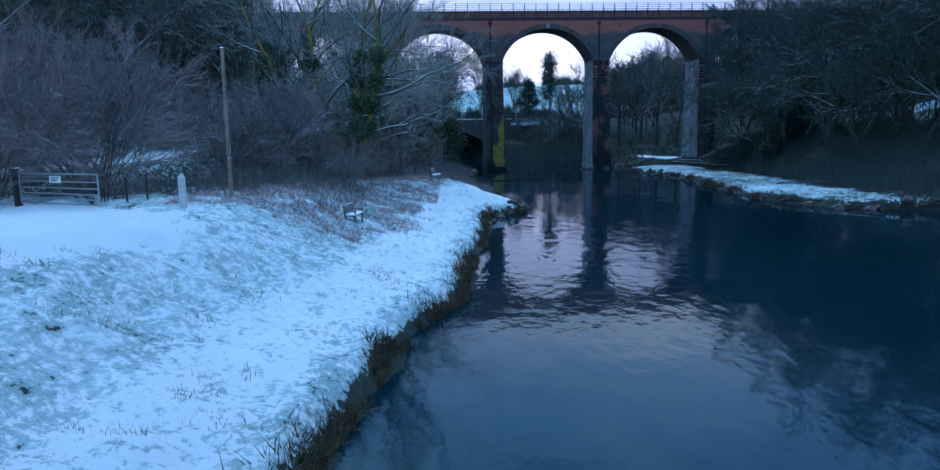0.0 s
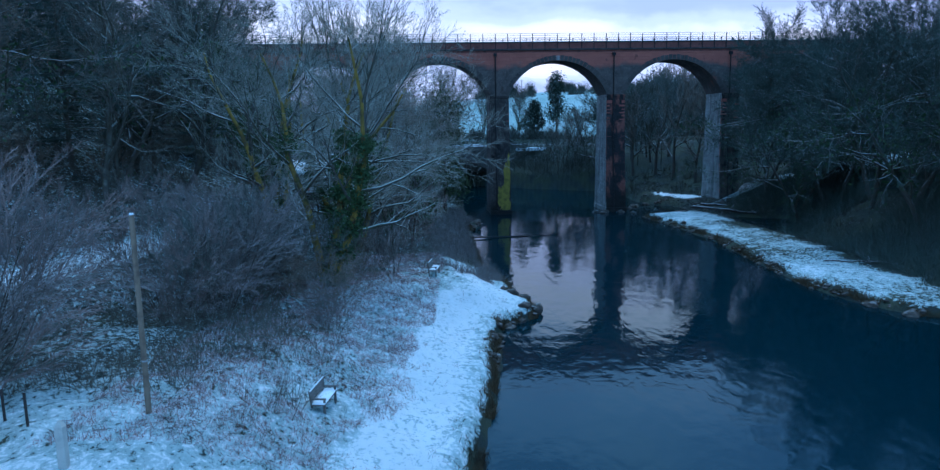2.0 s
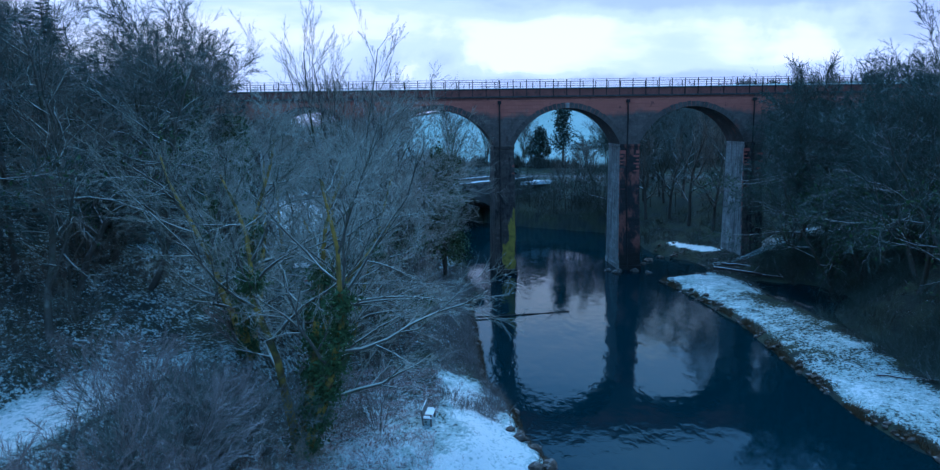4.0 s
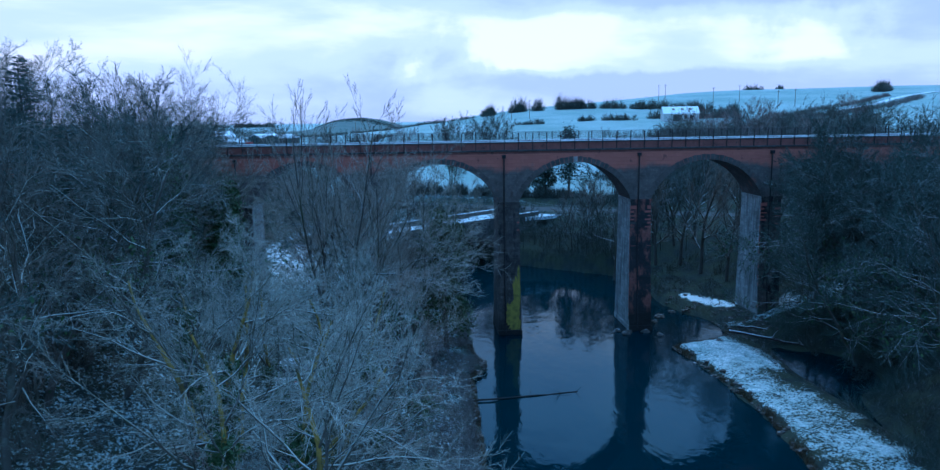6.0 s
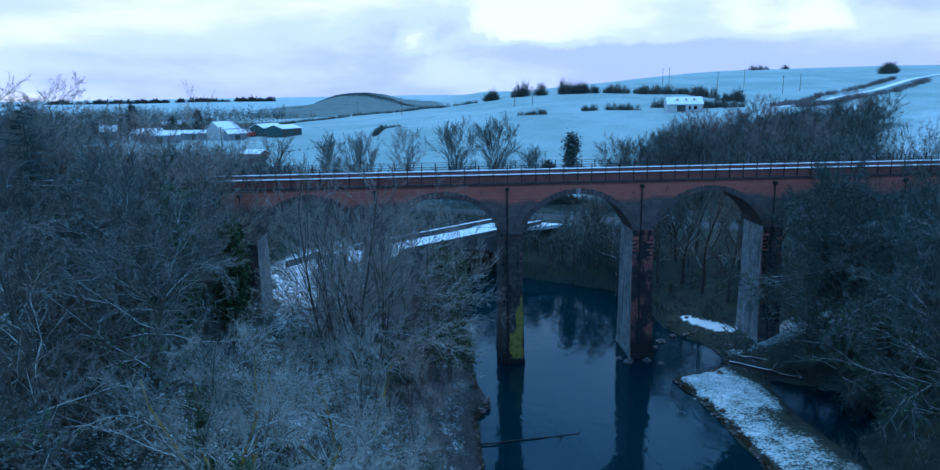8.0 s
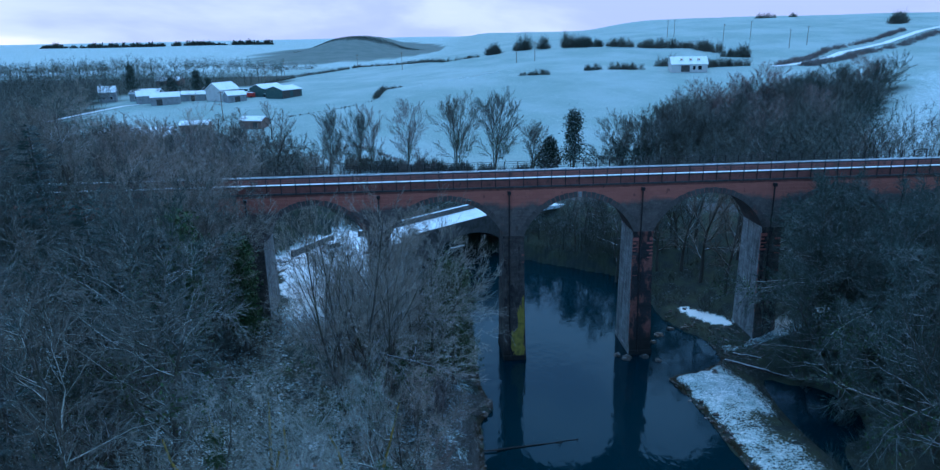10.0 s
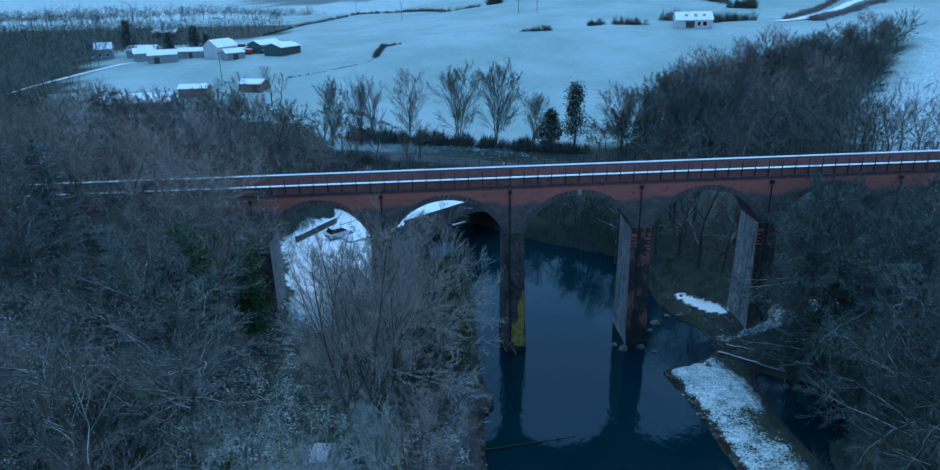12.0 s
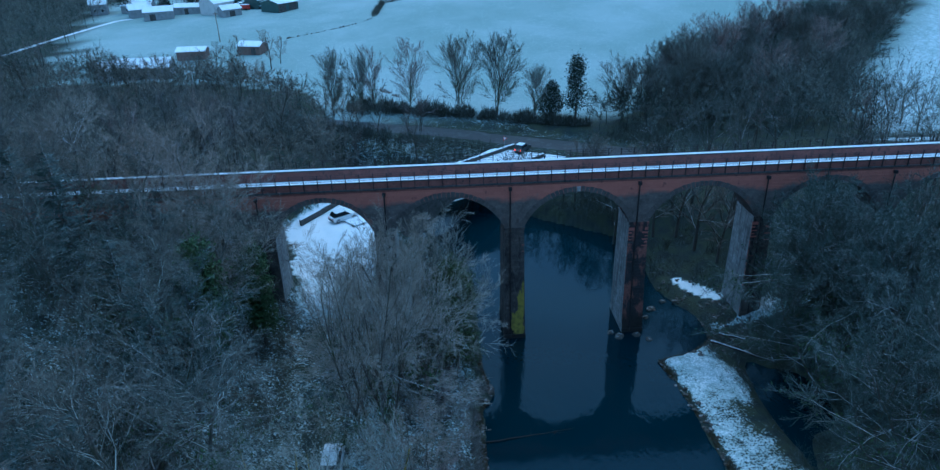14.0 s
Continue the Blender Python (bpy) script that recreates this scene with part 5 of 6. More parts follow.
def car(m, paint, label, length=4.4, width=1.8, tall=1.6, van=False, lit=False):
    top = empty("van" if van else "car", m, label, "van" if van else "car")
    h = length / 2

    def shell(profile, w0, w1, z_in):
        """A side profile swept across the width, drawn in towards the top."""
        bm = bmesh.new()
        sides = []
        for s in (-1, 1):
            sides.append([bm.verts.new((x, s * (w0 if z < z_in else w1), z)) for x, z in profile])
        n = len(profile)
        for i in range(n):
            bm.faces.new((sides[0][i], sides[0][(i + 1) % n], sides[1][(i + 1) % n], sides[1][i]))
        bm.faces.new(sides[0][::-1])
        bm.faces.new(sides[1])
        bmesh.ops.recalc_face_normals(bm, faces=bm.faces)
        bmesh.ops.bevel(bm, geom=list(bm.edges), offset=0.05, segments=2, affect="EDGES")
        return bm

    w = width / 2
    belt = tall * 0.58
    part("body", shell([(-h, 0.35), (-h, belt - 0.05), (-h + 0.15, belt), (h * 0.45, belt), (h - 0.25, belt - 0.18), (h, belt - 0.35), (h, 0.35), (h - 0.2, 0.25), (-h + 0.2, 0.25)], w, w, 9), paint, top)
    back, front = (-h + 0.1, h * 0.72) if van else (-h + 0.2, h * 0.42)
    part("cabin", shell([(back, belt - 0.02), (back + (0.1 if van else 0.35), tall - 0.06), (back + 0.5, tall), (front - (0.35 if van else 0.95), tall), (front, belt - 0.02)], w - 0.06, w - 0.22, belt + 0.1), GLASS, top, "dark glass all round")
    r = boxed(back + (0.14 if van else 0.42), front - (0.4 if van else 0.95), -w + 0.2, w - 0.2, tall - 0.05, tall + 0.05, 0.04)
    part("roof", r, WHITE if paint is WHITE else SNOW, top, "roof dusted with snow")
    if van:
        part("side_panel", boxed(-h + 0.12, h * 0.15, -w + 0.05, w - 0.05, belt, tall - 0.08, 0.05), paint, top)
    for x in (-h + 0.8, h - 0.8):
        for s in (-1, 1):
            y0 = s * (w - 0.1)
            tyre = part("wheel", rodded((x, y0 - 0.11, 0.33), (x, y0 + 0.11, 0.33), 0.33, n=20), RUBBER, top, "black tyre")
            part("rim", rodded((x, y0 - 0.125, 0.33), (x, y0 + 0.125, 0.33), 0.2, n=14), ALLOY, tyre)
    for s in (-1, 1):
        part("tail_light", boxed(-h - 0.02, -h + 0.08, s * (w - 0.28) - 0.14, s * (w - 0.28) + 0.14, belt - 0.3, belt - 0.08, 0.02), GLOW if lit else REDLENS, top, "red tail light")
        part("headlight", boxed(h - 0.12, h + 0.02, s * (w - 0.3) - 0.18, s * (w - 0.3) + 0.18, belt - 0.45, belt - 0.25, 0.02), ALLOY, top)
        part("mirror", boxed(h * 0.3, h * 0.3 + 0.14, s * (w + 0.02), s * (w + 0.2), belt + 0.02, belt + 0.18, 0.03), paint, top)
    part("bumper", boxed(-h - 0.06, -h + 0.1, -w + 0.08, w - 0.08, 0.35, 0.55, 0.04), RUBBER, top)
    part("number_plate", boxed(-h - 0.05, -h, -0.26, 0.26, 0.62, 0.74), ALLOY, top)
    return top


car(pose(-22.2, 122.8, height(-22.2, 122.8) + 0.03, 0, 0, 40), WHITE, "white car parked on the snowy lane before the bridge", 4.4, 1.8, 1.6)
car(pose(7.2, 152.4, 7.03, 0, 0, 62), DARKCAR, "dark grey car with a lit red tail light at the junction", 4.3, 1.75, 1.6, lit=True)
car(pose(-13.9, 71.2, height(-13.9, 71.2) + 0.02, 0, 0, 94), WHITE, "white car parked on the lane below the trees", 4.5, 1.85, 1.75)

# give-way sign
GREY = material("galvanised_steel", (0.35, 0.37, 0.38), 0.45, 0.7, spots=[((0.25, 0.27, 0.28), 4, 0.45, 0.7, 3)])
SIGNRED = material("sign_red", (0.5, 0.04, 0.03), 0.5)
SIGNWHITE = material("sign_white", (0.75, 0.75, 0.73), 0.5)
sign = empty("road_sign", pose(3.8, 153.1, 7.0, 0, 0, 15), "triangular red and white road sign on a grey post", "sign")
part("post", rodded((0, 0, -0.2), (0, 0, 2.6), 0.045), GREY, sign)
for nm, r0, mat, y0 in (("border", 0.55, SIGNRED, -0.06), ("face", 0.34, SIGNWHITE, -0.08)):
    bm = bmesh.new()
    bmesh.ops.create_cone(bm, cap_ends=True, segments=3, radius1=r0, radius2=r0, depth=0.02, matrix=Matrix.Translation((0, y0, 2.35)) @ Matrix.Rotation(radians(90), 4, "X") @ Matrix.Rotation(radians(-90), 4, "Z"))
    part(nm, bm, mat, sign)


# ---- hill: farm, house, hedges, poles ----
GREENTIN = material("green_sheet_cladding", (0.05, 0.09, 0.085), 0.6, spots=[((0.07, 0.11, 0.10), 0.8, 0.45, 0.7, 3)])
RENDERED = material("white_render", (0.56, 0.56, 0.55), 0.85, spots=[((0.42, 0.42, 0.41), 0.5, 0.5, 0.75, 4)])
GREYWALL = material("grey_block_wall", (0.30, 0.31, 0.32), 0.9, spots=[((0.2, 0.21, 0.22), 0.7, 0.45, 0.7, 4)])
BROWNWALL = material("brown_timber_wall", (0.22, 0.15, 0.125), 0.9, spots=[((0.14, 0.09, 0.075), 1, 0.45, 0.7, 4)])
REDTIN = material("red_painted_metal", (0.42, 0.05, 0.04), 0.6, spots=[((0.3, 0.05, 0.04), 1, 0.5, 0.7, 3)])
ORANGE = material("orange_painted_metal", (0.5, 0.16, 0.03), 0.6)


def building(name, x, y, w, d, h, ridge, turn, wall_mat, label, windows=(), doors=(), base=None, snow=SNOW, chimney=False):
    """Walls with two gables, a snow-covered roof, windows (u, z, w, h) and doors (u, w, h) in the front."""
    z = (min(height(x, y), height(x + w * 0.4, y), height(x - w * 0.4, y)) if base is None else base) - 0.3
    top = empty(name, pose(x, y, z, 0, 0, turn), label, "building")
    bm = bmesh.new()
    hw, hd = w / 2, d / 2
    pr = [(-hd, 0), (hd, 0), (hd, h + 0.3), (0, h + 0.3 + ridge), (-hd, h + 0.3)]
    a = [bm.verts.new((-hw, q, zz)) for q, zz in pr]
    c = [bm.verts.new((hw, q, zz)) for q, zz in pr]
    bm.faces.new(a[::-1])
    bm.faces.new(c)
    for i in range(5):
        bm.faces.new((a[i], a[(i + 1) % 5], c[(i + 1) % 5], c[i]))
    bmesh.ops.recalc_face_normals(bm, faces=bm.faces)
    part("wall", bm, wall_mat, top)
    for s in (-1, 1):
        bm = bmesh.new()
        e0 = (s * (hd + 0.3), h + 0.3 - ridge * 0.3 / hd)
        pts = [(0, h + 0.34 + ridge), e0, (e0[0], e0[1] + 0.16), (0, h + 0.5 + ridge)]
        a = [bm.verts.new((-hw - 0.25, q, zz)) for q, zz in pts]
        c = [bm.verts.new((hw + 0.25, q, zz)) for q, zz in pts]
        bm.faces.new(a)
        bm.faces.new(c)
        for i in range(4):
            bm.faces.new((a[i], a[(i + 1) % 4], c[(i + 1) % 4], c[i]))
        bmesh.ops.recalc_face_normals(bm, faces=bm.faces)
        part("roof", bm, snow, top, "snow-covered roof slope")
    for u, zz, ww, hh in windows:
        win = part("window", boxed(u - ww / 2 - 0.08, u + ww / 2 + 0.08, -hd - 0.06, -hd + 0.02, zz - 0.08, zz + hh + 0.08), SIGNWHITE, top)
        part("pane", boxed(u - ww / 2, u + ww / 2, -hd - 0.08, -hd - 0.03, zz, zz + hh), GLASS, win)
    for u, ww, hh in doors:
        part("door", boxed(u - ww / 2, u + ww / 2, -hd - 0.07, -hd + 0.02, 0.3, 0.3 + hh), RUBBLE, top, "dark doorway")
    if chimney:
        part("chimney", boxed(-hw + 0.3, -hw + 1.0, -0.4, 0.4, h + ridge - 0.3, h + ridge + 1.3, 0.04), wall_mat, top)
    return top


building("barn", -75, 289, 9, 10, 3.2, 1.2, 55, GREENTIN, "large green sheet-clad farm barn with snowy roof", doors=[(2, 3.5, 3.2), (-3, 3.5, 3.2)])
building("barn", -85, 301, 10, 8, 3.4, 1.3, 55, GREENTIN, "green sheet-clad farm shed with open bays", doors=[(-2.5, 3.2, 2.8), (2, 3.2, 2.8)])
building("farmhouse", -99, 291, 9, 8, 4.2, 2.4, 60, RENDERED, "white rendered farm building with snowy gabled roof", windows=[(-2, 1.6, 1, 1.2), (2, 1.6, 1, 1.2)])
building("shed", -111, 294, 9.5, 5, 2.6, 1.0, 4, GREYWALL, "low grey shed with snowy roof", doors=[(0, 1.4, 2)])
building("shed", -160, 385, 12, 8, 2.6, 1.6, 5, BROWNWALL, "dark farm shed with snowy roof", doors=[(-3, 3, 3), (3, 3, 3)])
building("shed", -128, 291, 8, 6, 3.0, 1.6, 30, GREYWALL, "grey farm shed with snowy roof")
building("shed", -134, 303, 11, 7, 3.0, 1.4, 8, GREYWALL, "grey farm shed with snowy roof", windows=[(-3, 1.2, 1.2, 1), (0, 1.2, 1.2, 1), (3, 1.2, 1.2, 1)])
building("shed", -148, 300, 6, 5, 4.0, 2.0, 20, GREYWALL, "grey farm cottage with snowy roof", windows=[(-1.4, 1.4, 0.9, 1), (1.4, 1.4, 0.9, 1)], chimney=True)
building("barn", -118, 284, 10, 6, 3.0, 1.4, 20, GREYWALL, "grey farm byre with snowy roof", doors=[(-2, 2, 2.2)])
building("shed", -92, 284, 7, 5, 2.6, 1.2, 40, GREYWALL, "grey lean-to shed with snowy roof", doors=[(0, 2, 2)])
building("shed", -104, 303, 12, 7, 3.4, 1.6, 50, BROWNWALL, "dark timber barn with snowy roof", doors=[(-3, 3, 3), (3, 3, 3)])
building("shed", -67.5, 229, 7, 5, 2.4, 0.9, -12, BROWNWALL, "brown timber shed with snowy roof", doors=[(1.5, 1.4, 1.9)])
building("shed", -84, 226, 8, 5, 2.4, 0.8, 6, BROWNWALL, "low timber shed with snowy roof behind trees")
building("house", -91, 209, 15, 6.5, 3.0, 1.8, 6, GREYWALL, "long grey house with a snowy roof behind trees", windows=[(-5, 1.2, 1.1, 1.2), (-1.5, 1.2, 1.1, 1.2), (3, 1.2, 1.1, 1.2)], doors=[(1, 1, 2)], chimney=True)
building("cottage", -99.5, 207.5, 5.5, 6, 3.0, 1.7, 60, RENDERED, "white gabled cottage beside the long house", windows=[(-1, 1.2, 0.9, 1.1)])
strip("track", [(-170, 226), (-146, 234), (-140, 257), (-133, 282), (-128, 286)], 2.0, ground, SNOW, "snow-covered farm track beside the wood", "track", 0.2)
house = building("house", 74.5, 283, 12.5, 8.0, 2.7, 2.3, -6, RENDERED, "white rendered house with a snowy roof on the hill", windows=[(3.6, 1.0, 1.3, 1.3), (1.6, 1.0, 0.9, 1.3)], doors=[(-1.4, 3.0, 2.2)])
for u in (-2.6, 0.6, 3.4):
    sk = part("skylight", boxed(-0.5, 0.5, -0.6, 0.6, 0, 0.08), GLASS, house, "dark roof window")
    sk.matrix_basis = pose(u, -2.0, 4.5, math.degrees(math.atan2(2.3, 4.0)), 0, 0)
rng = np.random.default_rng(12)
for k in range(26):
    x, y = rng.uniform(-108, -82), rng.uniform(293, 322)
    z = height(x, y)
    c = [SNOW, REDTIN, ORANGE, GREYWALL, GREENTIN, WHITE][int(rng.integers(6))]
    top = empty("farm_machine", pose(x, y, z, 0, 0, rng.uniform(0, 180)), "farmyard vehicle or trailer dusted with snow", "machinery", "farmyard machines")
    L, H = rng.uniform(2.0, 4.5), rng.uniform(1.0, 2.2)
    part("body", boxed(-L / 2, L / 2, -0.9, 0.9, 0.4, H, 0.1), c, top)
    part("snow_cover", boxed(-L / 2 + 0.1, L / 2 - 0.1, -0.8, 0.8, H, H + 0.1, 0.05), SNOW, top)
    for sx in (-1, 1):
        for sy in (-1, 1):
            part("wheel", rodded((sx * L * 0.32, sy * 0.75, 0.4), (sx * L * 0.32, sy * 0.98, 0.4), 0.4, n=12), RUBBER, top)


def hedge(pts, tall, thick, seed, per=45, mat=None, label="dark leafless hedge across the frosted field", category="hedge", stout=0.09):
    r = np.random.default_rng(seed)
    p = np.array(pts, dtype=float)
    seg = np.r_[0, np.cumsum(np.hypot(*np.diff(p, axis=0).T))]
    bushes = max(2, int(seg[-1] / max(thick * 0.33, 0.5)))
    bs = np.sort(r.uniform(0, seg[-1], bushes))
    bs = bs[fbm(bs, bs * 0 + seed, max(7, thick * 3), 3, seed) > -0.4]
    size = r.uniform(0.45, 1.25, len(bs))
    n = int(seg[-1] * per * 2.4)
    own = r.integers(0, len(bs), n)
    d = r.normal(0, 1, (n, 3))
    d /= np.linalg.norm(d, axis=1, keepdims=True)
    d[:, 2] = np.abs(d[:, 2])
    rad = size[own] * r.uniform(0.25, 0.85, n)
    x = np.interp(bs, seg, p[:, 0])[own] + d[:, 0] * rad * thick * 0.6 + r.normal(0, thick * 0.12, n)
    y = np.interp(bs, seg, p[:, 1])[own] + d[:, 1] * rad * thick * 0.6 + r.normal(0, thick * 0.12, n)
    hh = tall * size[own]
    z = ground(x, y) + hh * 0.75 * d[:, 2] * r.uniform(0.1, 1, n)
    a = np.stack([x, y, z - 0.2], 1)
    way = d * 0.6 + r.normal(0, 0.35, (n, 3)) + np.array((0, 0, 0.45))
    rows = np.concatenate([np.zeros((n, 1)), a, a + way * (hh * 0.36)[:, None], np.full((n, 1), stout), np.zeros((n, 1))], 1)
    v, f = blades(rows)
    return tagged(raw("hedge", v, f, mat or TWIG_FAR), label, category, "hedges on the hill")


hedge([(14.2, 287), (24.6, 286)], 2.4, 2.2, 1)
hedge([(39, 293), (46, 296.5)], 2.6, 1.8, 2)
hedge([(48, 296), (60, 290)], 3.2, 2.0, 3)
hedge([(68.5, 305), (74, 302)], 4.5, 2.0, 4)
hedge([(84, 292), (90, 295), (101, 297)], 3.6, 2.4, 17, 70)
hedge([(4, 405), (21, 411), (40, 407), (62, 402)], 6.0, 4.5, 5, 60)
hedge([(18, 412), (26, 411)], 8, 4.5, 15, 90)
hedge([(44, 406), (50, 405)], 8, 3.0, 16, 90)
hedge([(66, 402), (87, 389), (104, 385), (113, 366)], 5.0, 4, 6, 60)
hedge([(110, 352), (121, 349)], 5.5, 3, 7, 90)
hedge([(-36.5, 262), (-36, 282), (-30, 284)], 2.2, 2.0, 8)
hedge([(-108, 376), (-101, 440), (-84, 510), (-46, 465), (-20, 400), (-1, 401)], 2.2, 2.0, 9, 22)
hedge([(112, 296), (163, 366), (195, 389), (236, 431)], 2.4, 3.5, 10, 30, TWIG_RED, "brown scrub along the hill track", "hedge")
hedge([(120, 290), (171, 352), (203, 375), (246, 418)], 2.4, 6, 11, 35, TWIG_RED, "brown scrub along the hill track", "hedge")
hedge([(205, 566), (236, 575)], 4, 4, 13, 25)
hedge([(250, 470), (262, 480)], 7, 7, 14, 160)
strip("track", [(108, 291), (118, 297), (168, 360), (200, 383), (241, 425), (300, 470)], 4.2, ground, SNOW, "snow-covered hill track between scrub", "track", 0.25)
hedge([(-66.2, 239.5), (-51, 248), (-40.4, 254.4), (-36.2, 260)], 0.7, 0.4, 21, 14, RUBBLE, "tumbled field wall edged with snow", "wall")
hedge([(-25, 283.5), (-5.5, 293), (11, 311)], 0.5, 0.5, 22, 25, SNOW, "low field wall covered with snow", "wall")
hedge([(-45, 203), (-32, 200), (-20, 185)], 1.0, 1.5, 23, 16, TWIG_RED, "reddish scrub at the field's edge")
hedge([(-32, 171.8 + 7), (-10, 173), (6, 168), (24, 163)], 3.2, 3.0, 24, 90, TWIG_FAR, "dense dark hedge behind the main road")
hedge([(-70, 181), (-45, 174), (-24, 162), (-12, 157.5)], 2.6, 3.5, 25, 60, TWIG, "leafless scrub beside the main road")

hedge([(-1650, 2690), (-1300, 2720), (-800, 2750)], 17, 24, 31, 4.0, TWIG_GREEN, "dark wood on the far snowy skyline", "woodland", 3.0)
hedge([(-480, 1980), (-400, 1900), (-300, 1890), (-210, 1960)], 4, 120, 32, 5, TWIG_FAR, "dark wood on the far hill", "woodland", 1.4)
hedge([(-560, 860), (-420, 930), (-330, 980)], 8, 25, 33, 1.6, TWIG_GREEN, "dark tree belt on the snowy plain", "woodland", 0.9)

POLEWOOD = material("weathered_pole_wood", (0.24, 0.19, 0.14), 0.9, spots=[((0.09, 0.07, 0.055), 2, 0.45, 0.7, 5)], bump=0.01, bump_scale=12)
for x, y in ((-82, 243), (-80, 481), (-41, 389), (16, 355), (24.6, 357), (125, 399), (141, 405), (162, 385), (150, 377), (-120, 415), (-112, 425), (104, 430), (108, 431)):
    top = empty("telegraph_pole", pose(x, y, height(x, y)), "wooden telegraph pole standing in the frosted field", "pole", "telegraph poles")
    part("post", rodded((0, 0, -0.3), (0, 0, 9), 0.15, 0.11), POLEWOOD, top)
    part("crossarm", boxed(-0.8, 0.8, -0.06, 0.06, 8.4, 8.55), POLEWOOD, top)


def pine(x, y, tall, seed, label, wide=0.26, mat=None, size=0.2, name="pine_tree", low=0.3, dome=False):
    r = np.random.default_rng(seed)
    top = empty(name, pose(x, y, height(x, y) - 0.2), label, "tree")
    part("trunk", rodded((0, 0, 0), (0.2, 0, tall * 0.95), tall * 0.018, 0.04), BARK, top)
    n = 9000 if dome else 5200
    clump = 90
    cs = r.uniform(low, 1, clump)
    ca = r.uniform(0, 6.283, clump)
    cr = tall * wide * (np.sqrt(np.maximum(1.02 - cs ** 3, 0)) if dome else (1.05 - cs) ** 0.75) * r.uniform(0.3, 1, clump)
    c = np.stack([cr * np.cos(ca), cr * np.sin(ca), cs * tall * 0.97], 1)
    v, f = leaves_on(r, c, n, size, tall * 0.045)
    raw("crown", v, f, mat or CONIFER, top, "dark green foliage in clumps")
    return top


pine(18.6, 164, 14.5, 1, "dark green conifer standing beside the main road", 0.22)
pine(14.0, 167, 8.5, 2, "dark green evergreen tree beside the main road", 0.4)
pine(-3.4, 91.5, 14.6, 3, "dark olive evergreen tree on the river bank", 0.2, OLIVE, 0.17, "evergreen_tree", 0.2, True)
pine(-27.2, 81.5, 15.5, 8, "tall trunk thickly covered with dark green ivy", 0.11, IVY, 0.17, "ivy_covered_tree", 0.25, True)
pine(-24.6, 88.5, 12.5, 9, "tall trunk thickly covered with dark green ivy", 0.11, IVY, 0.17, "ivy_covered_tree", 0.25, True)
pine(-138, 300, 14, 4, "dark evergreen tree in the farmyard")
pine(-121, 297, 9, 6, "dark evergreen tree in the farmyard", 0.35)
pine(-106, 296.5, 8, 7, "dark evergreen tree in the farmyard", 0.35)
pine(-112, 300, 11, 5, "dark evergreen tree in the farmyard", 0.35)

# undergrowth on the banks beyond the arches
r = np.random.default_rng(31)
x, y = r.uniform(-30, 44, 60000), r.uniform(104, 164, 60000)
lane = np.abs((x + 17.5) * math.sin(rb_ang) - (y - 121.5) * math.cos(rb_ang) + 4.1)
near_lane = (forecourt(x, y) > 0.05) | (np.abs(np.interp(y, ROAD_Y, ROAD_X) - x) < 5) & (y < 126)
z = ground(x, y)
keep = (z > 0.3) & (lane > 6.0) & ~near_lane & (np.abs(y - main_y(x)) > 4.5) & (fbm(x, y, 6, 3, 3) > -0.12) & ~((x > 22) & (y < 152) & (fbm(x, y, 3, 2, 8) < 0.42)) & ~((x > 2) & (y > 145) & (y < 160) & (x < 20))
base = np.stack([x, y, z], 1)[keep]
twig_mass("undergrowth", base, r, 2.4, 0.45, 0.03, 0, TWIG_GREEN, "dark leafless undergrowth on the banks beyond the arches", "undergrowth")


# ---- river banks: benches, gate, posts, stones, small growth ----
WOODGREY = material("weathered_bench_wood", (0.17, 0.16, 0.15), 0.85, spots=[((0.10, 0.095, 0.09), 3, 0.45, 0.7, 5)], bump=0.005, bump_scale=25)
CONCRETE = material("pale_concrete", (0.52, 0.51, 0.47), 0.9, spots=[((0.36, 0.36, 0.33), 2.5, 0.45, 0.7, 5)], bump=0.01, bump_scale=15)
STONE = snowed(material("dark_river_stone", (0.055, 0.05, 0.045), 0.85, spots=[((0.13, 0.11, 0.09), 2.5, 0.45, 0.7, 5)], bump=0.03, bump_scale=6), 0.9, 1.3, 0.5)
LOG = snowed(material("fallen_log", (0.05, 0.043, 0.04), 0.95, bump=0.02, bump_scale=6), 0.6, 1.0, 0.8)
SEDGE = material("dead_sedge", (0.10, 0.072, 0.038), 0.95, spots=[((0.045, 0.04, 0.025), 1.0, 0.4, 0.65, 4)])
HEATH = snowed(material("reddish_dead_bracken", (0.33, 0.19, 0.175), 0.95, spots=[((0.17, 0.11, 0.105), 0.8, 0.4, 0.65, 4)]), 0.1, 0.7, 0.75)


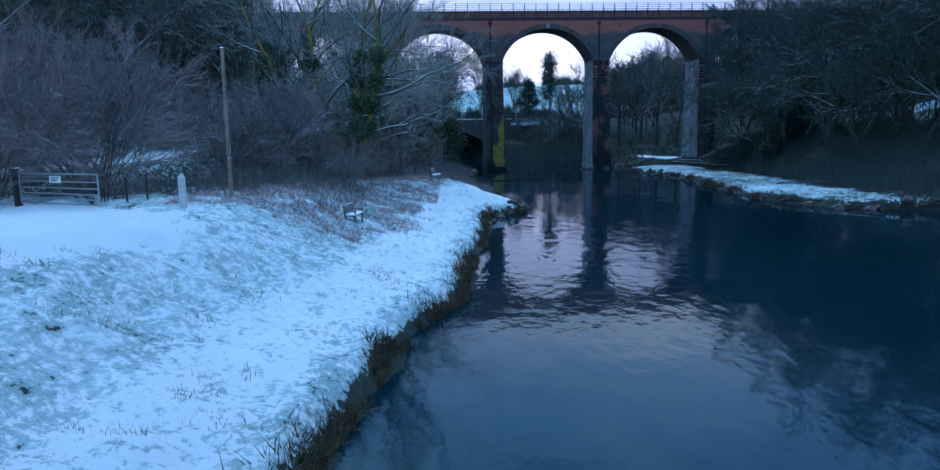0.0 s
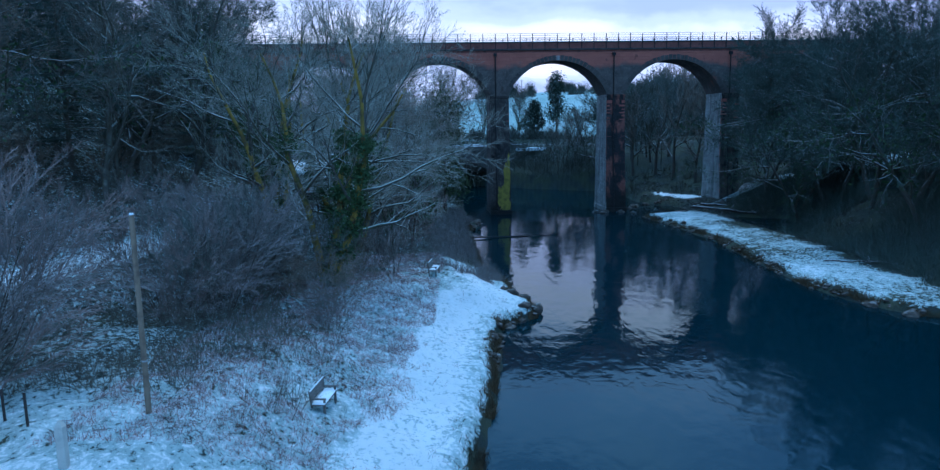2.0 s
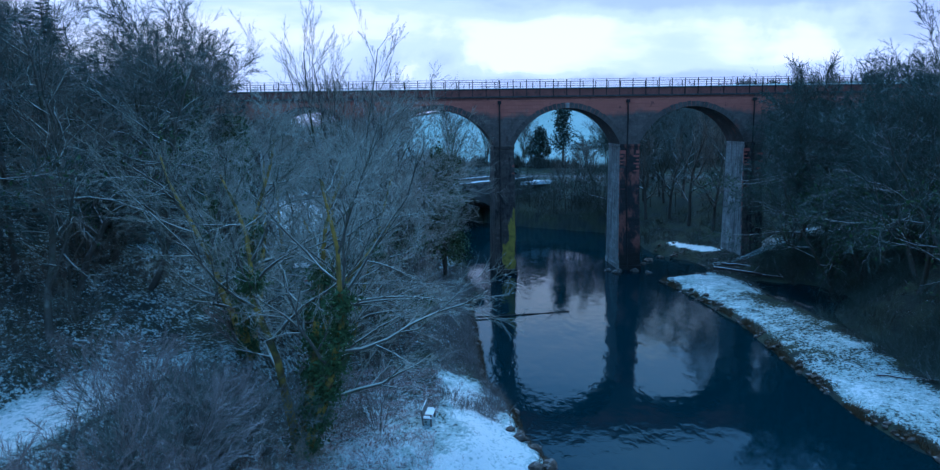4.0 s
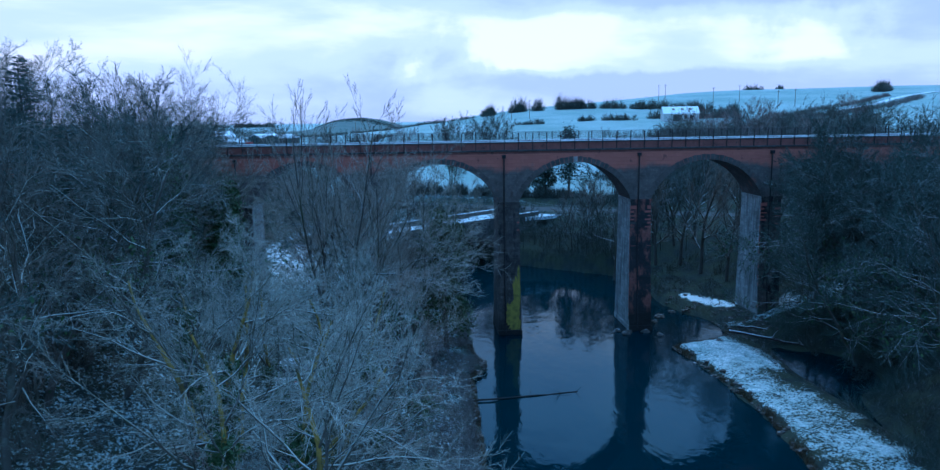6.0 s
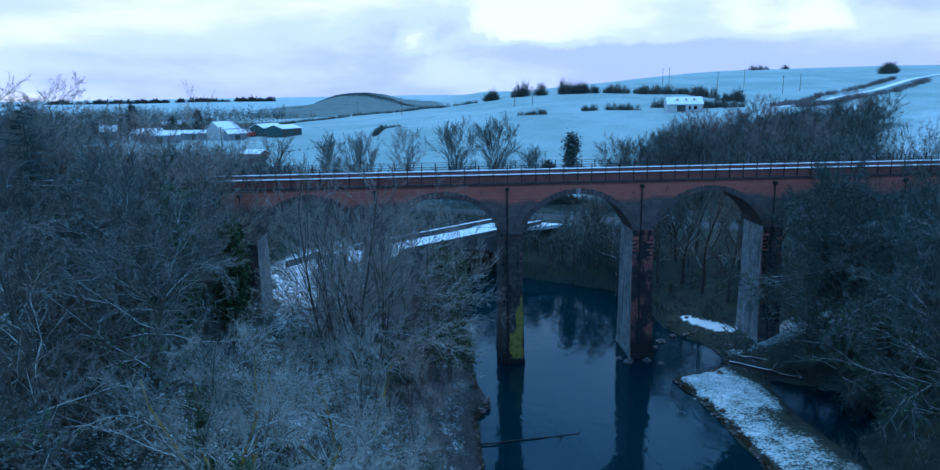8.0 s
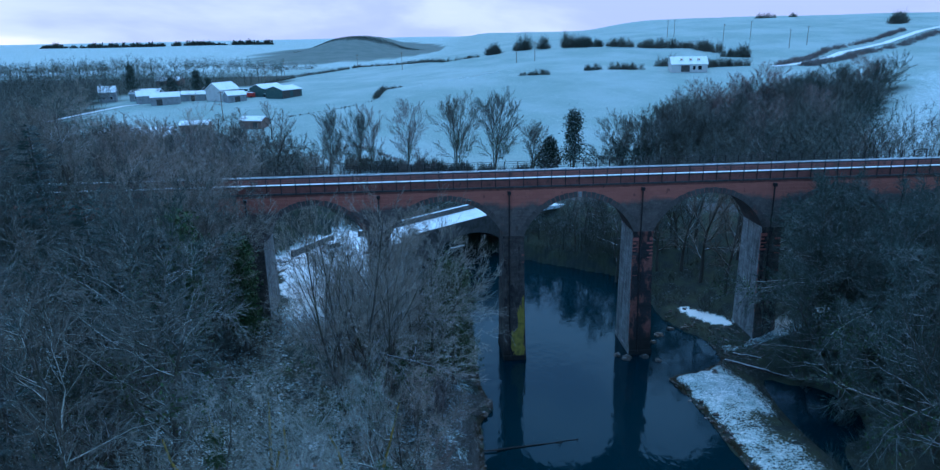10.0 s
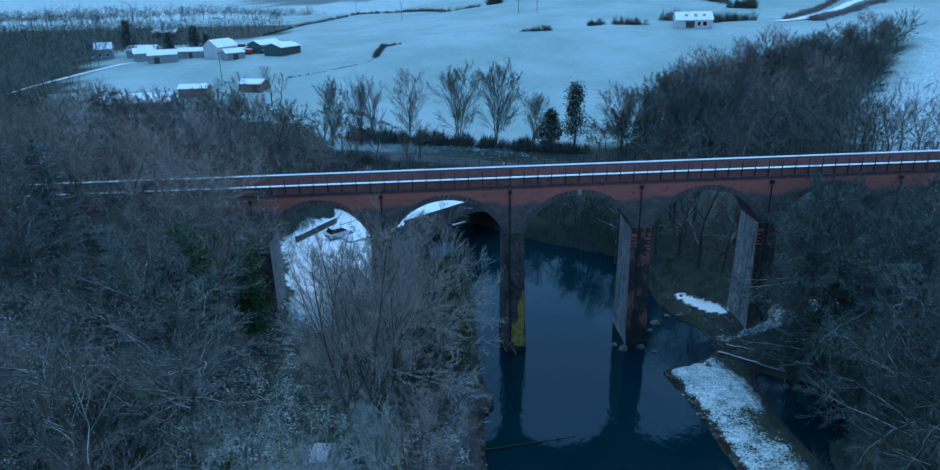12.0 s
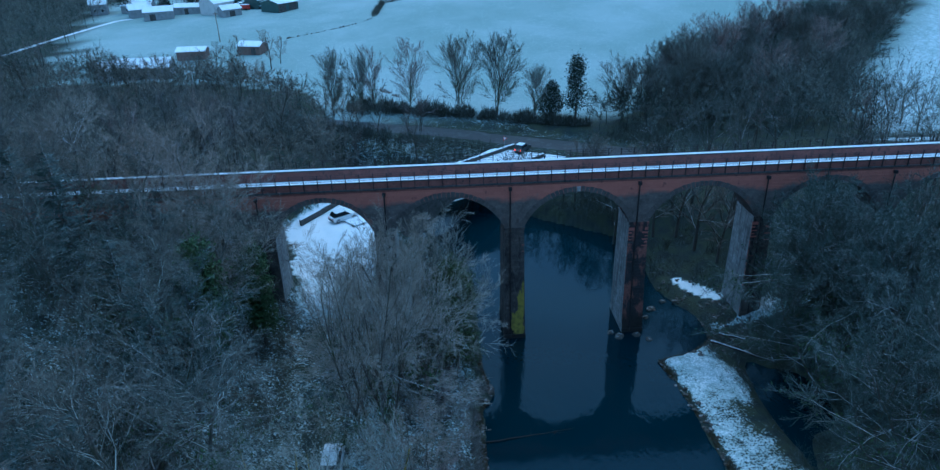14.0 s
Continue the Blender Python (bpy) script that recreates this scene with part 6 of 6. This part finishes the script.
def bench(x, y, turn, label):
    top = empty("bench", pose(x, y, height(x, y), 0, 0, turn), label, "bench", "riverside benches")
    for sx in (-0.62, 0.62):
        part("leg", boxed(sx - 0.04, sx + 0.04, -0.22, -0.14, -0.15, 0.44, 0.01), WOODGREY, top)
        part("back_leg", rodded((sx, 0.22, -0.15), (sx, 0.34, 0.92), 0.045, n=6), WOODGREY, top)
        part("armrest", boxed(sx - 0.04, sx + 0.04, -0.24, 0.28, 0.62, 0.67, 0.01), WOODGREY, top)
        part("arm_post", boxed(sx - 0.03, sx + 0.03, -0.22, -0.15, 0.44, 0.62), WOODGREY, top)
    for k in range(4):
        y0 = -0.24 + 0.125 * k
        s = part("seat_slat", boxed(-0.76, 0.76, y0, y0 + 0.105, 0.44, 0.48, 0.008), WOODGREY, top)
    for k in range(4):
        z0 = 0.56 + 0.1 * k
        s = part("back_slat", boxed(-0.76, 0.76, 0.235 + 0.012 * k, 0.265 + 0.012 * k, z0, z0 + 0.085, 0.008), WOODGREY, top)
    part("snow_cover", boxed(-0.75, 0.75, -0.23, 0.23, 0.482, 0.52, 0.018), SNOW, top, "layer of snow on the seat")
    part("snow_strip", boxed(-0.75, 0.75, 0.265, 0.31, 0.945, 0.965, 0.008), SNOW, top, "thin snow on the back's top")
    return top


bench(-5.45, 32.3, 84, "weathered wooden bench with a snow-covered seat")
bench(-2.6, 52.6, 84, "weathered wooden bench with snow on it by the bracken")

# field gate
gx0, gy0, gx1, gy1 = -17.2, 26.5, -13.2, 24.6
gz = 3.5
glen, gang = math.hypot(gx1 - gx0, gy1 - gy0), math.degrees(math.atan2(gy1 - gy0, gx1 - gx0))
gate = empty("field_gate", pose(gx0, gy0, gz, 0, 0, gang), "galvanised steel field gate with a small white sign", "gate")
for z in (0.18, 0.36, 0.55, 0.76, 1.0, 1.28):
    part("bar", rodded((0, 0, z), (glen, 0, z), 0.025 if z < 1.2 else 0.032), GREY, gate)
for u in (0.0, glen):
    part("upright", rodded((u, 0, 0.12), (u, 0, 1.31), 0.03), GREY, gate)
part("brace", rodded((0.1, 0.03, 0.2), (glen * 0.5, 0.03, 1.26), 0.018), GREY, gate)
plate = part("sign_plate", boxed(glen * 0.42, glen * 0.42 + 0.62, -0.05, -0.03, 0.95, 1.2, 0.005), SIGNWHITE, gate, "white sign plate")
for k in range(3):
    part("text_bar", boxed(glen * 0.42 + 0.08, glen * 0.42 + 0.54 - 0.06 * k, -0.056, -0.051, 1.13 - 0.06 * k, 1.16 - 0.06 * k), IRON, plate)
for u, label in ((-0.2, "dark wooden gatepost with a cap of snow"),):
    m = pose(gx0, gy0, gz - 0.3, 0, 0, gang) @ pose(u, 0, 0)
    po = empty("gatepost", m, label, "post")
    part("post", boxed(-0.1, 0.1, -0.1, 0.1, 0, 1.75, 0.02), LOG, po)
    part("snow_cap", boxed(-0.1, 0.1, -0.1, 0.1, 1.75, 1.8, 0.025), SNOW, po)

mk = empty("marker_post", pose(-10.4, 25.0, height(-10.4, 25.0) - 0.15), "white concrete marker post with a pointed top", "post")
bm = boxed(-0.11, 0.11, -0.09, 0.09, 0, 1.25, 0.025)
bmesh.ops.create_cone(bm, cap_ends=True, segments=4, radius1=0.14, radius2=0.04, depth=0.16, matrix=Matrix.Translation((0, 0, 1.31)) @ Matrix.Rotation(radians(45), 4, "Z"))
part("post", bm, CONCRETE, mk)
pole = empty("wooden_pole", pose(-9.75, 28.2, height(-9.75, 28.2)), "tall bare wooden pole standing on the terrace", "pole")
part("post", rodded((0, 0, -0.4), (0.03, 0, 9.45 - height(-9.75, 28.2)), 0.085, 0.07, 14), POLEWOOD, pole)
part("snow_cap", rodded((0.03, 0, 9.45 - height(-9.75, 28.2)), (0.03, 0, 9.5 - height(-9.75, 28.2)), 0.07, 0.05, 14), SNOW, pole)
part("steel_band", rodded((0.02, 0, 1.6), (0.02, 0, 1.65), 0.088, n=14), GREY, pole)
for x, y in ((-13.9, 28.0), (-12.7, 27.2)):
    fp = empty("fence_post", pose(x, y, height(x, y)), "thin dark fence post among the shrubs", "post", "wire fence posts")
    part("post", boxed(-0.03, 0.03, -0.03, 0.03, -0.2, 1.0, 0.01), LOG, fp)
for k in range(11):
    x, y = 48 + 1.8 * k, 97 - 1.1 * k
    fp = empty("fence_post", pose(x, y, height(x, y)), "weathered field fence post on the far bank", "post", "field fence posts")
    part("post", boxed(-0.06, 0.06, -0.06, 0.06, -0.2, 1.2, 0.01), WOODGREY, fp)


def boulder(x, y, r0, seed, label="dark river stone capped with snow", flat=0.65, z=None):
    r = np.random.default_rng(seed)
    bm = bmesh.new()
    bmesh.ops.create_icosphere(bm, subdivisions=3, radius=r0)
    off = Vector(r.uniform(0, 50, 3))
    for v in bm.verts:
        k = 1 + 0.45 * noise.noise(v.co * (1.3 / r0) + off) + 0.12 * noise.noise(v.co * (4 / r0) + off)
        v.co = Vector((v.co.x * k, v.co.y * k * 0.85, v.co.z * k * flat))
    ob = part("boulder", bm, STONE)
    ob.matrix_world = pose(x, y, (max(height(x, y), -0.1) if z is None else z) + r0 * 0.1, 0, 0, float(r.uniform(0, 360)))
    return tagged(ob, label, "rock", "river stones")


for k, (x, y, s) in enumerate(((3.7, 51.2, 0.55), (3.0, 50.2, 0.4), (2.4, 53.5, 0.45), (1.9, 48.2, 0.4), (1.4, 46.5, 0.35), (0.9, 44.0, 0.3), (3.2, 52.3, 0.4), (1.0, 42.0, 0.3), (0.4, 88.2, 0.6), (-0.1, 86.5, 0.45), (17.2, 99.6, 0.7), (19.4, 99.9, 0.55), (16.2, 100.4, 0.5), (20.8, 98.9, 0.5), (26.2, 49.4, 0.5), (28.0, 48.6, 0.45), (25.0, 51.5, 0.4), (30.5, 48.4, 0.5), (22.6, 106, 0.6), (24.6, 108, 0.5), (21.4, 104, 0.45))):
    boulder(x, y, s, k)


def log(a, b2, r0, label, seed, mat=LOG):
    r = np.random.default_rng(seed)
    top = empty("fallen_tree", Matrix.Translation(a), label, "log", "fallen trees")
    d = Vector(b2) - Vector(a)
    p = Vector((0, 0, 0))
    bm = bmesh.new()
    for i in range(7):
        q = d * ((i + 1) / 7) + Vector(r.normal(0, r0 * 0.5, 3))
        rod(bm, p, q, r0 * (1 - 0.09 * i), r0 * (1 - 0.09 * (i + 1)), 8)
        p = q
    part("trunk", bm, mat, top)
    for i in range(5):
        s = d * float(r.uniform(0.4, 1))
        e2 = s + Vector((float(r.normal(0, 0.8)), float(r.normal(0, 0.8)), float(r.uniform(0.0, 0.7))))
        part("branch", rodded(s, e2, r0 * 0.3, r0 * 0.08, 6), mat, top)
    return top


log((28.0, 97.0, 0.9), (34.6, 93.2, 0.5), 0.2, "fallen tree trunk lined with snow by the pool", 1)
log((29.4, 98.4, 1.1), (35.2, 96.0, 0.8), 0.16, "fallen tree trunk lined with snow by the pool", 2)
log((-0.2, 80.2, 0.15), (9.0, 82.3, 0.02), 0.09, "long dark branch lying in the river", 3, RUBBER)
log((27.5, 62.5, 0.75), (31.2, 60.5, 1.0), 0.07, "dead branch lying on the snowy bar", 4)

# yellow lichen on the pier foot
for nm, u0, u1, z0, z1, seed in (("lichen_patch", 0.3, 2.05, 0.9, 3.9, 1), ("lichen_patch", 0.6, 1.95, 0.3, 2.2, 4), ("lichen_patch", 1.1, 2.05, 3.3, 6.6, 2), ("lichen_patch", 1.7, 1.98, 6.2, 8.0, 3)):
    r = np.random.default_rng(seed)
    bm = bmesh.new()
    ring = []
    c = bm.verts.new(((u0 + u1) / 2, -batter((z0 + z1) / 2) - 0.04, (z0 + z1) / 2))
    for i in range(28):
        t = i / 28 * 2 * math.pi
        k = 0.95 + 0.5 * noise.noise(Vector((math.cos(t) * 3.5, math.sin(t) * 3.5, seed * 7.0)))
        uu = min((u0 + u1) / 2 + (u1 - u0) / 2 * k * math.copysign(abs(math.cos(t)) ** 0.7, math.cos(t)), 2.02)
        zz = (z0 + z1) / 2 + (z1 - z0) / 2 * k * math.copysign(abs(math.sin(t)) ** 0.7, math.sin(t))
        ring.append(bm.verts.new((uu, -batter(zz) - 0.025, zz)))
    for p, q in zip(ring, ring[1:] + ring[:1]):
        bm.faces.new((c, p, q))
    ex = bmesh.ops.extrude_face_region(bm, geom=list(bm.faces))
    for q in ex["geom"]:
        if isinstance(q, bmesh.types.BMVert):
            q.co.y += 0.12
    bmesh.ops.recalc_face_normals(bm, faces=bm.faces)
    part(nm, bm, LICHEN, viaduct, "bright yellow lichen on the pier's foot")

# low growth
r = np.random.default_rng(41)
x, y = r.uniform(-13.5, 3, 210000), r.uniform(24.5, 62, 210000)
dl = left_shore(y) - x
keep = (dl > 3.9 + 1.5 * fbm(x, y, 5, 2, 6)) & (x < -2.2) & (dl < 14) & (fbm(x, y, 0.9, 3, 7) > r.normal(-0.16, 0.28, x.shape)) & (x > -12 + 0.0 * y) & (y > 26 + 0.2 * (x + 12)) & ((x + 5.5) ** 2 + (y - 32.6) ** 2 > 1.6) & ((x + 2.7) ** 2 + (y - 52.6) ** 2 > 1.2)
base = np.stack([x, y, ground(x, y)], 1)[keep]
twig_mass("bracken", base, r, 0.27, 1.0, 0.010, 0, HEATH, "low reddish dead bracken sprinkled with snow", "bracken")
x, y = r.uniform(-12, 2, 60000), r.uniform(9, 60, 60000)
dl = left_shore(y) - x
keep = (dl > 0.2) & (dl < 9) & (fbm(x, y, 0.8, 3, 17) > 0.36)
base = np.stack([x, y, ground(x, y) - 0.03], 1)[keep]
twig_mass("grass_tufts", base, r, 0.22, 0.6, 0.008, 0, SEDGE, "brown grass tufts showing through the snow", "grass")
pts = []
for side, lo, hi, n in ((0, 9, 96, 20000), (1, 45, 99, 12000)):
    yy = r.uniform(lo, hi, n)
    d = np.abs(r.normal(0, 0.3, n)) - 0.05
    xx = left_shore(yy) - d if side == 0 else right_shore(yy) + d
    keep = fbm(xx, yy, 1.5, 3, 21) > -0.18
    pts.append(np.stack([xx, yy, np.maximum(ground(xx, yy), -0.05)], 1)[keep])
twig_mass("sedge", np.concatenate(pts), r, 0.42, 0.5, 0.014, 0, SEDGE, "dead brown sedge fringing the water's edge", "sedge")
x, y = r.uniform(30.5, 52, 90000), r.uniform(30, 100, 90000)
z = ground(x, y)
keep = (z > 0.25) & (fbm(x, y, 4, 3, 5) > -0.1)
twig_mass("undergrowth", np.stack([x, y, z], 1)[keep], r, 2.2, 0.8, 0.013, 0, TWIG_PALE, "dark leafless undergrowth along the far bank", "undergrowth")
x, y = r.uniform(-50, -6, 90000), r.uniform(30, 98, 90000)
z = ground(x, y)
keep = (np.abs(np.interp(y, ROAD_Y, ROAD_X) - x) > 3.0) & (left_shore(y) - x > 5.5) & (fbm(x, y, 4, 3, 25) > -0.1)
twig_mass("undergrowth", np.stack([x, y, z], 1)[keep], r, 1.4, 0.55, 0.013, 0, TWIG, "grey leafless undergrowth below the trees", "undergrowth")

yy = r.uniform(55, 99, 26000)
xx = left_shore(yy) - 0.4 - np.abs(r.normal(0, 2.6, 26000))
keep = fbm(xx, yy, 2.0, 3, 27) > -0.25
twig_mass("undergrowth", np.stack([xx, yy, ground(xx, yy)], 1)[keep], r, 0.9, 0.6, 0.012, 0, TWIG_RED, "reddish leafless growth along the river's edge", "undergrowth")

# scrub and rubble between the bar, the pool and the piers
SCRUB = snowed(material("grey_brown_scrub", (0.06, 0.066, 0.058), 0.95, spots=[((0.045, 0.045, 0.038), 0.7, 0.4, 0.65, 4)]), 0.5, 1.0, 0.4)
x, y = r.uniform(21, 40, 52000), r.uniform(60, 122, 52000)
z = ground(x, y)
edge = np.interp(y, [46, 58, 68, 80, 90, 97], [34, 31.2, 31, 30.4, 29.2, 27.5])
keep = (z > 0.12) & ((x > edge - 0.8) | (y > 98)) & (fbm(x, y, 1.6, 3, 35) > -0.05) & (((x - 29.4) / 3.2) ** 2 + ((y - 109.6 + 0.8 * (x - 29.4)) / 1.7) ** 2 > 1)
twig_mass("scrub", np.stack([x, y, z], 1)[keep], r, 0.6, 0.65, 0.016, 0, SCRUB, "low grey-brown scrub between the bar and the piers", "scrub")


def rubble(name, pts, lo, hi, label, seed):
    """Many small stones in one mesh."""
    rr = np.random.default_rng(seed)
    bm = bmesh.new()
    bmesh.ops.create_icosphere(bm, subdivisions=1, radius=1)
    v0 = np.array([v.co for v in bm.verts])
    f0 = np.array([[v.index for v in f.verts] for f in bm.faces])
    bm.free()
    vs, fs = [], []
    for k, p in enumerate(pts):
        s = rr.uniform(lo, hi) * np.array((rr.uniform(0.7, 1.3), rr.uniform(0.7, 1.3), rr.uniform(0.35, 0.8)))
        jag = 1 + rr.normal(0, 0.14, (len(v0), 1))
        vs.append(v0 * jag * s + p)
        fs.append(f0 + k * len(v0))
    return tagged(raw(name, np.concatenate(vs), np.concatenate(fs), STONE), label, "stones", kind="stuff")


x, y = r.uniform(16, 36, 1500), r.uniform(94, 112, 1500)
z = ground(x, y)
keep = (z > -0.12) & (z < 1.6) & (fbm(x, y, 3, 3, 51) > 0.05)
stones = np.stack([x, y, z], 1)[keep][:260]
yy = r.uniform(40, 98, 420)
side = r.uniform(0, 1, 420) < 0.5
xx = np.where(side, left_shore(yy) - np.abs(r.normal(0.1, 0.3, 420)), right_shore(yy) + np.abs(r.normal(0.1, 0.3, 420)))
zz = np.maximum(ground(xx, yy), -0.05)
ok = (yy > 46) | side
rubble("shore_stones", np.concatenate([stones, np.stack([xx, yy, zz], 1)[ok]]), 0.08, 0.3, "small dark stones along the shores and pier feet", 5)
